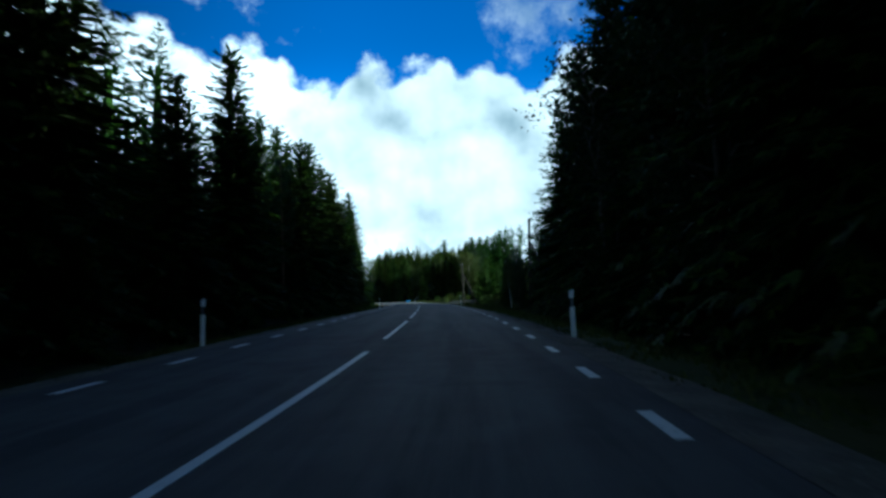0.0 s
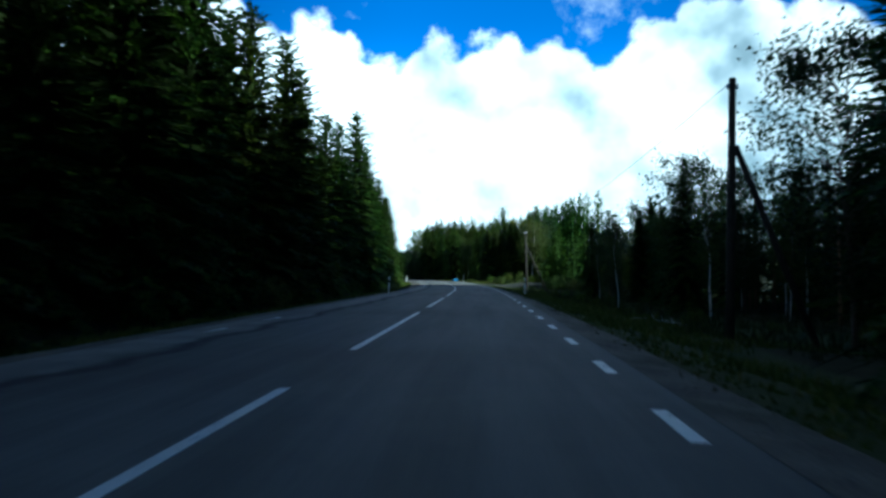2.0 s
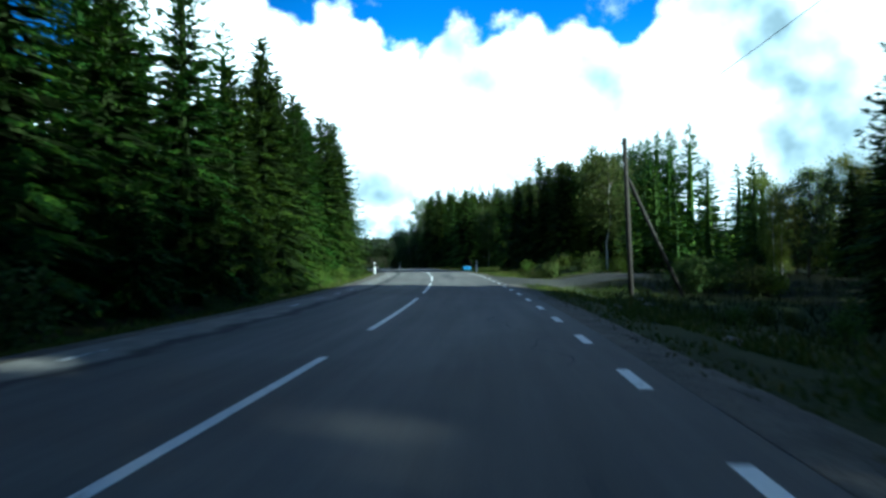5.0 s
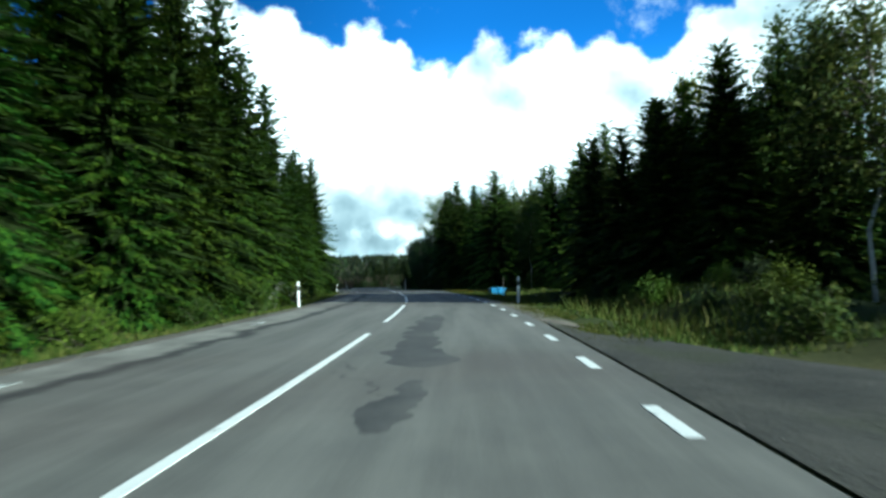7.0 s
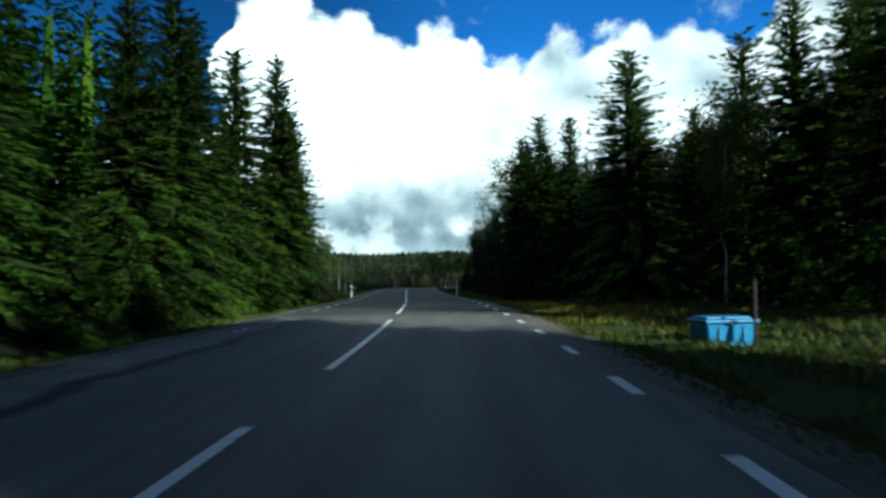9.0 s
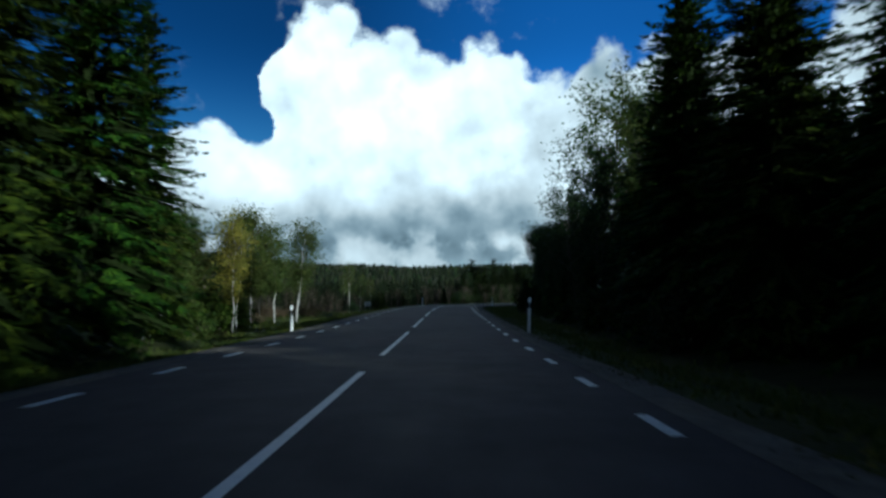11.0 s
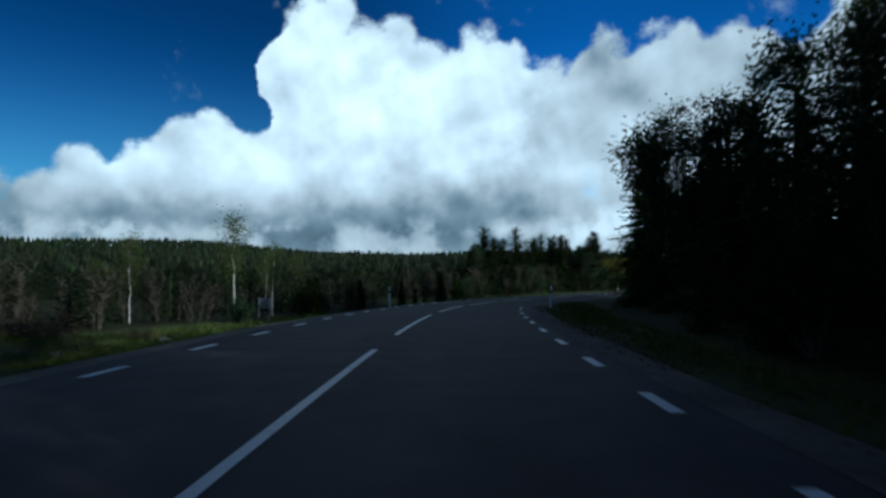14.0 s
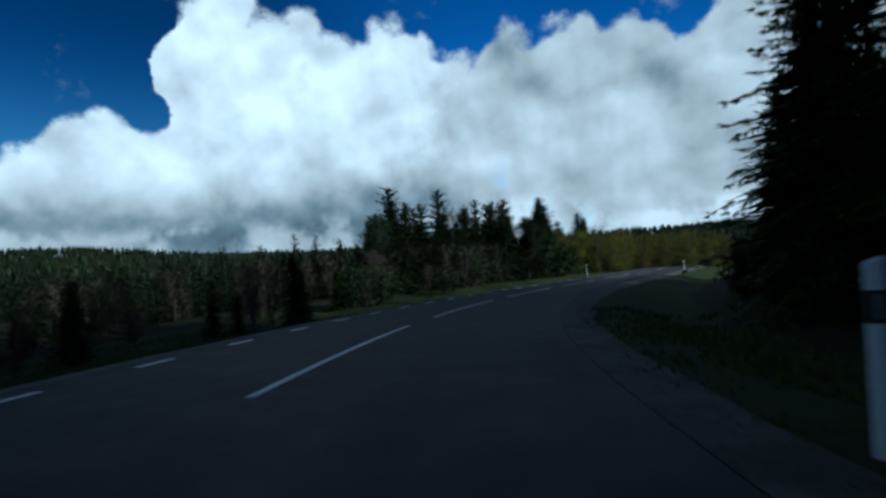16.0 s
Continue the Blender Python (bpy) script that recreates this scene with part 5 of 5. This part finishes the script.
def bitumen_patch(rows, seed):
    """A thin ragged patch of darker bitumen; rows of (s, middle, half width)."""
    ss, mids, halves = zip(*rows)
    vs, n, k = [], 44, 5
    for i in range(n + 1):
        s = ss[0] + (ss[-1] - ss[0]) * i / n
        c, w = float(np.interp(s, ss, mids)), float(np.interp(s, ss, halves))
        lo = c - w * (1 + 0.7 * noise.noise(Vector((s * 1.6, seed, 0)))) + 0.10 * noise.noise(Vector((s * 5, seed, 3)))
        hi = c + w * (1 + 0.5 * noise.noise(Vector((s * 1.6, seed, 9)))) + 0.10 * noise.noise(Vector((s * 5, seed, 5)))
        for j in range(k):
            p = road_at(s, lo + (hi - lo) * j / (k - 1))
            vs.append((p.x, p.y, p.z + (0.005 if 0 < j < k - 1 and 0 < i < n else 0.001)))
    fs = [(i * k + j, i * k + j + 1, (i + 1) * k + j + 1, (i + 1) * k + j) for i in range(n) for j in range(k - 1)]
    part("bitumen_patch", mesh_from("bitumen_patch", vs, fs, OLD_PATCH), road, "dark ragged patch of bitumen")


bitumen_patch([(120.1, 1.35, 0.10), (120.6, 1.30, 0.52), (121.6, 1.15, 0.38), (124.5, 1.05, 0.30), (127.5, 1.15, 0.34), (129.2, 1.22, 0.26), (130.0, 1.25, 0.06)], 1)
bitumen_patch([(77.0, 2.85, 0.05), (78.2, 2.80, 0.24), (79.4, 2.62, 0.16), (80.6, 2.55, 0.24), (81.6, 2.38, 0.14), (83.0, 2.55, 0.10), (84.6, 2.6, 0.04)], 2)
bitumen_patch([(117.0, 1.15, 0.08), (117.6, 1.2, 0.26), (118.6, 1.3, 0.16), (119.2, 1.35, 0.05)], 3)
for i, (s, o, ln) in enumerate([(133.5, 1.9, 3), (136.2, 2.0, 4), (88, 2.9, 6), (117.8, 1.3, 2.6), (96, -1.4, 5), (58, 1.6, 5), (213, 1.2, 5)]):
    crack(s, o, ln, 40 + i)


# ---- marker posts ----
def marker_post(label):
    ob = thing("marker_post", label, "marker post", "marker posts along the road")
    sp = Soup()
    # flat plastic profile, slanted cap
    prof = [(-0.06, -0.012), (-0.045, 0.028), (0.045, 0.028), (0.06, -0.012), (0.04, -0.030), (-0.04, -0.030)]

    def section(z0, z1, grow=1.0, slant=0.0):
        s2 = Soup()
        lo = [(x * grow, y * grow, z0) for x, y in prof]
        hi = [(x * grow, y * grow, z1 + slant * x) for x, y in prof]
        n = len(prof)
        s2.add(lo + hi, [(k, (k + 1) % n, n + (k + 1) % n, n + k) for k in range(n)] + [tuple(range(n - 1, -1, -1)), tuple(range(n, 2 * n))])
        return s2

    part("stem", section(-0.25, 0.76).mesh("stem", WHITE), ob)
    band = part("band", section(0.76, 0.97, 1.02).mesh("band", BLACK), ob, "black band")
    part("cap", section(0.97, 1.16, 1.0, 0.35).mesh("cap", WHITE), ob)
    for y in (-0.036, 0.036):
        r = Soup()
        r.box(-0.022, y - 0.006, 0.785, 0.022, y + 0.006, 0.945, 0.004)
        part("reflector", r.mesh("reflector", LENS), band, "small upright glass reflector")
    return ob


first = None
for s, o, dz in [(19.9, 4.62, -0.13), (79.1, 5.25, -0.13), (20.9, -4.92, -0.07), (78.8, -4.78, -0.17), (139.9, -4.83, -0.15), (139.1, 5.0, -0.08), (198.05, 4.6, 0.09), (199.3, -4.97, -0.26), (260.4, -5.5, -0.06), (257.2, 4.96, -0.08), (319.6, -5.1, 0.03), (317, 5.0, -0.1)]:
    p = road_at(s, o)
    m = Matrix.Translation((p.x, p.y, p.z + dz)) @ Matrix.Rotation(heading(s), 4, "Z") @ Matrix.Rotation(radians(R.uniform(-2, 2)), 4, "Y")
    if first is None:
        first = marker_post("white plastic marker post with black band and reflector")
        first.matrix_basis = m
    else:
        copy_thing(first, m)


# ---- power line ----
def power_pole(s, o, top, lean):
    g = ground_at(s, o)
    h = road_at(s).z + top - g.z
    ob = thing("utility_pole", "old dark timber utility pole with a slanting brace", "utility pole", "poles of the power line")
    ob.matrix_basis = Matrix.Translation(g) @ Matrix.Rotation(heading(s), 4, "Z") @ Matrix.Rotation(radians(lean), 4, "Y")
    a = Soup()
    a.tube([(0, 0, -0.6), (0, 0, h * 0.5), (0, 0, h - 0.03), (0, 0, h)], [0.13, 0.115, 0.095, 0.06], 10)
    pole = part("pole", a.mesh("pole", TIMBER, True), ob)
    b = Soup()
    b.tube([(0.10, 0, h * 0.74), (h * 0.36, 0.4, -0.4)], [0.085, 0.10], 8)
    part("brace", b.mesh("brace", TIMBER, True), ob)
    for x, y in ((-0.13, 0.0), (0.13, 0.0)):
        c = Soup()
        c.tube([(x, y, h - 0.35), (x, y, h - 0.27), (x, y, h - 0.24), (x, y, h - 0.18)], [0.02, 0.045, 0.028, 0.038], 8)
        part("insulator", c.mesh("insulator", WHITE, True), pole, "white ceramic insulator")
    return ob.matrix_basis @ Vector((-0.13, 0, h - 0.2)), ob.matrix_basis @ Vector((0.13, 0, h - 0.2))


tops = [power_pole(52.4, 8.9, 6.9, 1.0), power_pole(109.5, 9.5, 6.9, -1.5), power_pole(167, 24, 8.0, 0.5)]
for a, b in zip(tops[:-1], tops[1:]):
    for p, q in [(a[0], b[0])]:
        sp = Soup()
        n = 16
        sp.tube([p.lerp(q, k / n) - Vector((0, 0, 0.9 * 4 * (k / n) * (1 - k / n))) for k in range(n + 1)], [0.009] * (n + 1), 5)
        tagged(new("power_line", sp.mesh("power_line", WIRE, True)), "thin black overhead cable between timber poles", "cable", "cables of the power line")


# ---- grit bin with its stake ----
def grit_bin(s, o):
    ob = thing("grit_bin", "blue plastic grit bin standing on the grass verge", "grit bin")
    ob.matrix_basis = Matrix.Translation(ground_at(s, o)) @ Matrix.Rotation(heading(s) + radians(8), 4, "Z") @ Matrix.Diagonal((0.74, 0.85, 0.85, 1))
    body = Soup()
    n = 0.62
    lo, hi = [(-n, -0.33), (n, -0.33), (n, 0.33), (-n, 0.33)], [(-n - 0.1, -0.42), (n + 0.1, -0.42), (n + 0.1, 0.42), (-n - 0.1, 0.42)]
    bm = bmesh.new()
    vs = [bm.verts.new((x, y, -0.04)) for x, y in lo] + [bm.verts.new((x, y, 0.52)) for x, y in hi]
    for f in ((3, 2, 1, 0), (4, 5, 6, 7), (0, 1, 5, 4), (1, 2, 6, 5), (2, 3, 7, 6), (3, 0, 4, 7)):
        bm.faces.new([vs[k] for k in f])
    bmesh.ops.bevel(bm, geom=bm.edges[:], offset=0.04, segments=2, affect="EDGES")
    me = bpy.data.meshes.new("body")
    bm.to_mesh(me), bm.free()
    me.materials.append(BLUE)
    part("body", me, ob)
    lid = Soup()
    lid.box(-n - 0.14, -0.46, 0.525, n + 0.14, 0.46, 0.60, 0.025)
    lid.box(-n - 0.02, -0.30, 0.60, n + 0.02, 0.30, 0.66, 0.025)
    lid_part = part("lid", lid.mesh("lid", BLUE), ob)
    for x in (-0.35, 0.0, 0.35):
        rib = Soup()
        rib.box(x - 0.03, -0.43, 0.10, x + 0.03, -0.375, 0.48, 0.01)
        part("rib", rib.mesh("rib", BLUE), ob)
    h = Soup()
    h.box(-0.12, -0.49, 0.50, 0.12, -0.455, 0.56, 0.01)
    part("handle", h.mesh("handle", BLACK), lid_part, "dark handle")


grit_bin(155.9, 7.0)
stake = Soup()
stake.tube([(0, 0, -0.3), (0.01, 0, 0.6), (0.02, 0.01, 1.35)], [0.035, 0.032, 0.028], 8)
_st = new("stake", stake.mesh("stake", TIMBER, True))
_st.matrix_basis = Matrix.Translation(ground_at(155.3, 7.35))
tagged(_st, "thin wooden stake beside the blue grit bin", "stake")


# ---- dead branches caught in the spruces ----
def dead_branch(s, o, seed):
    rnd = random.Random(seed)
    sp = Soup()
    for k in range(5):
        a = rnd.uniform(0, 6.28)
        base = Vector((rnd.gauss(0, 0.3), rnd.gauss(0, 0.3), 0.0))
        end = base + Vector((math.cos(a) * 0.8, math.sin(a) * 0.8, rnd.uniform(0.7, 1.5)))
        mid = base.lerp(end, 0.5) + Vector((0, 0, 0.15))
        sp.tube([base - Vector((0, 0, 0.15)), mid, end], [0.030, 0.022, 0.008], 5, False)
        for j in range(7):
            q = base.lerp(end, rnd.uniform(0.35, 1.0))
            d = Vector((rnd.gauss(0, 1), rnd.gauss(0, 1), rnd.gauss(-0.2, 0.6))).normalized() * rnd.uniform(0.25, 0.6)
            sp.tube([q, q + d * 0.5 + Vector((0, 0, 0.03)), q + d], [0.012, 0.008, 0.004], 4, False)
    ob = new("dead_branch", sp.mesh("dead_branch", DEAD, True))
    ob.matrix_basis = Matrix.Translation(ground_at(s, o))
    tagged(ob, "bare pale grey dead branches under the spruces", "branch")


dead_branch(148.5, -6.6, 3)
dead_branch(150.6, -6.8, 4)
dead_branch(143.5, -7.0, 5)


# ---- road sign seen from behind ----
def sign_board(s, o):
    ob = thing("road_sign", "grey back of a wide road sign on two legs", "road sign")
    ob.matrix_basis = Matrix.Translation(ground_at(s, o)) @ Matrix.Rotation(heading(s) - radians(6), 4, "Z")
    p = Soup()
    p.box(-0.47, -0.02, 1.05, 0.47, 0.02, 1.68, 0.012)
    part("board", p.mesh("board", SIGN_BACK), ob)
    for z in (1.18, 1.55):
        r = Soup()
        r.box(-0.44, -0.055, z - 0.03, 0.44, -0.021, z + 0.03, 0.006)
        part("rail", r.mesh("rail", SIGN_BACK), ob)
    for x in (-0.36, 0.36):
        leg = Soup()
        leg.tube([(x, -0.085, -0.3), (x, -0.085, 1.68)], [0.03, 0.03], 10)
        part("leg", leg.mesh("leg", STEEL, True), ob, "galvanised tube leg")


sign_board(257.7, -12.8)

# ---- stones ----
for i in range(26):
    s, o = (R.uniform(55, 110), R.uniform(6, 10)) if i < 12 else (R.uniform(205, 245), R.uniform(-12, -6.5))
    bm = bmesh.new()
    bmesh.ops.create_icosphere(bm, subdivisions=2, radius=1.0)
    for v in bm.verts:
        v.co *= 1 + 0.35 * noise.noise(v.co * 1.3 + Vector((i * 7.0, 0, 0)))
    me = bpy.data.meshes.new("stone")
    bm.to_mesh(me), bm.free()
    me.materials.append(STONE)
    ob = new("stone", me)
    k = R.uniform(0.08, 0.22)
    ob.matrix_basis = Matrix.Translation(ground_at(s, o)) @ Matrix.Rotation(R.uniform(0, 6.28), 4, "Z") @ Matrix.Diagonal((k * 1.3, k, k * 0.7, 1))
    tagged(ob, "grey field stone lying in the grass", "stone", "stones in the grass")

# ---- fallen logs ----
for s, o, ln, turn_by, r in [(92, 10.5, 4.2, 80, 0.07), (84.5, 12.5, 3.0, 65, 0.06), (62, 10, 3.5, 100, 0.08), (213, -10.5, 3.2, 70, 0.06)]:
    sp = Soup()
    sp.tube([(-ln / 2, 0, 0), (-ln / 5, 0.05, 0.03), (ln / 4, -0.04, 0.02), (ln / 2, 0.06, 0.0)], [r, r * 0.95, r * 0.8, r * 0.55], 8)
    for k in range(3):
        x = -ln * 0.2 + k * ln * 0.25
        sp.tube([(x, 0, r * 0.5), (x + 0.12, 0.05, r + 0.22)], [0.02, 0.008], 5, False)
    log = new("fallen_log", sp.mesh("fallen_log", BIRCH, True))
    log.matrix_basis = Matrix.Translation(ground_at(s, o) + Vector((0, 0, r * 0.7))) @ Matrix.Rotation(heading(s) + radians(turn_by), 4, "Z")
    tagged(log, "thin pale fallen log lying in the grass", "log", "fallen logs")
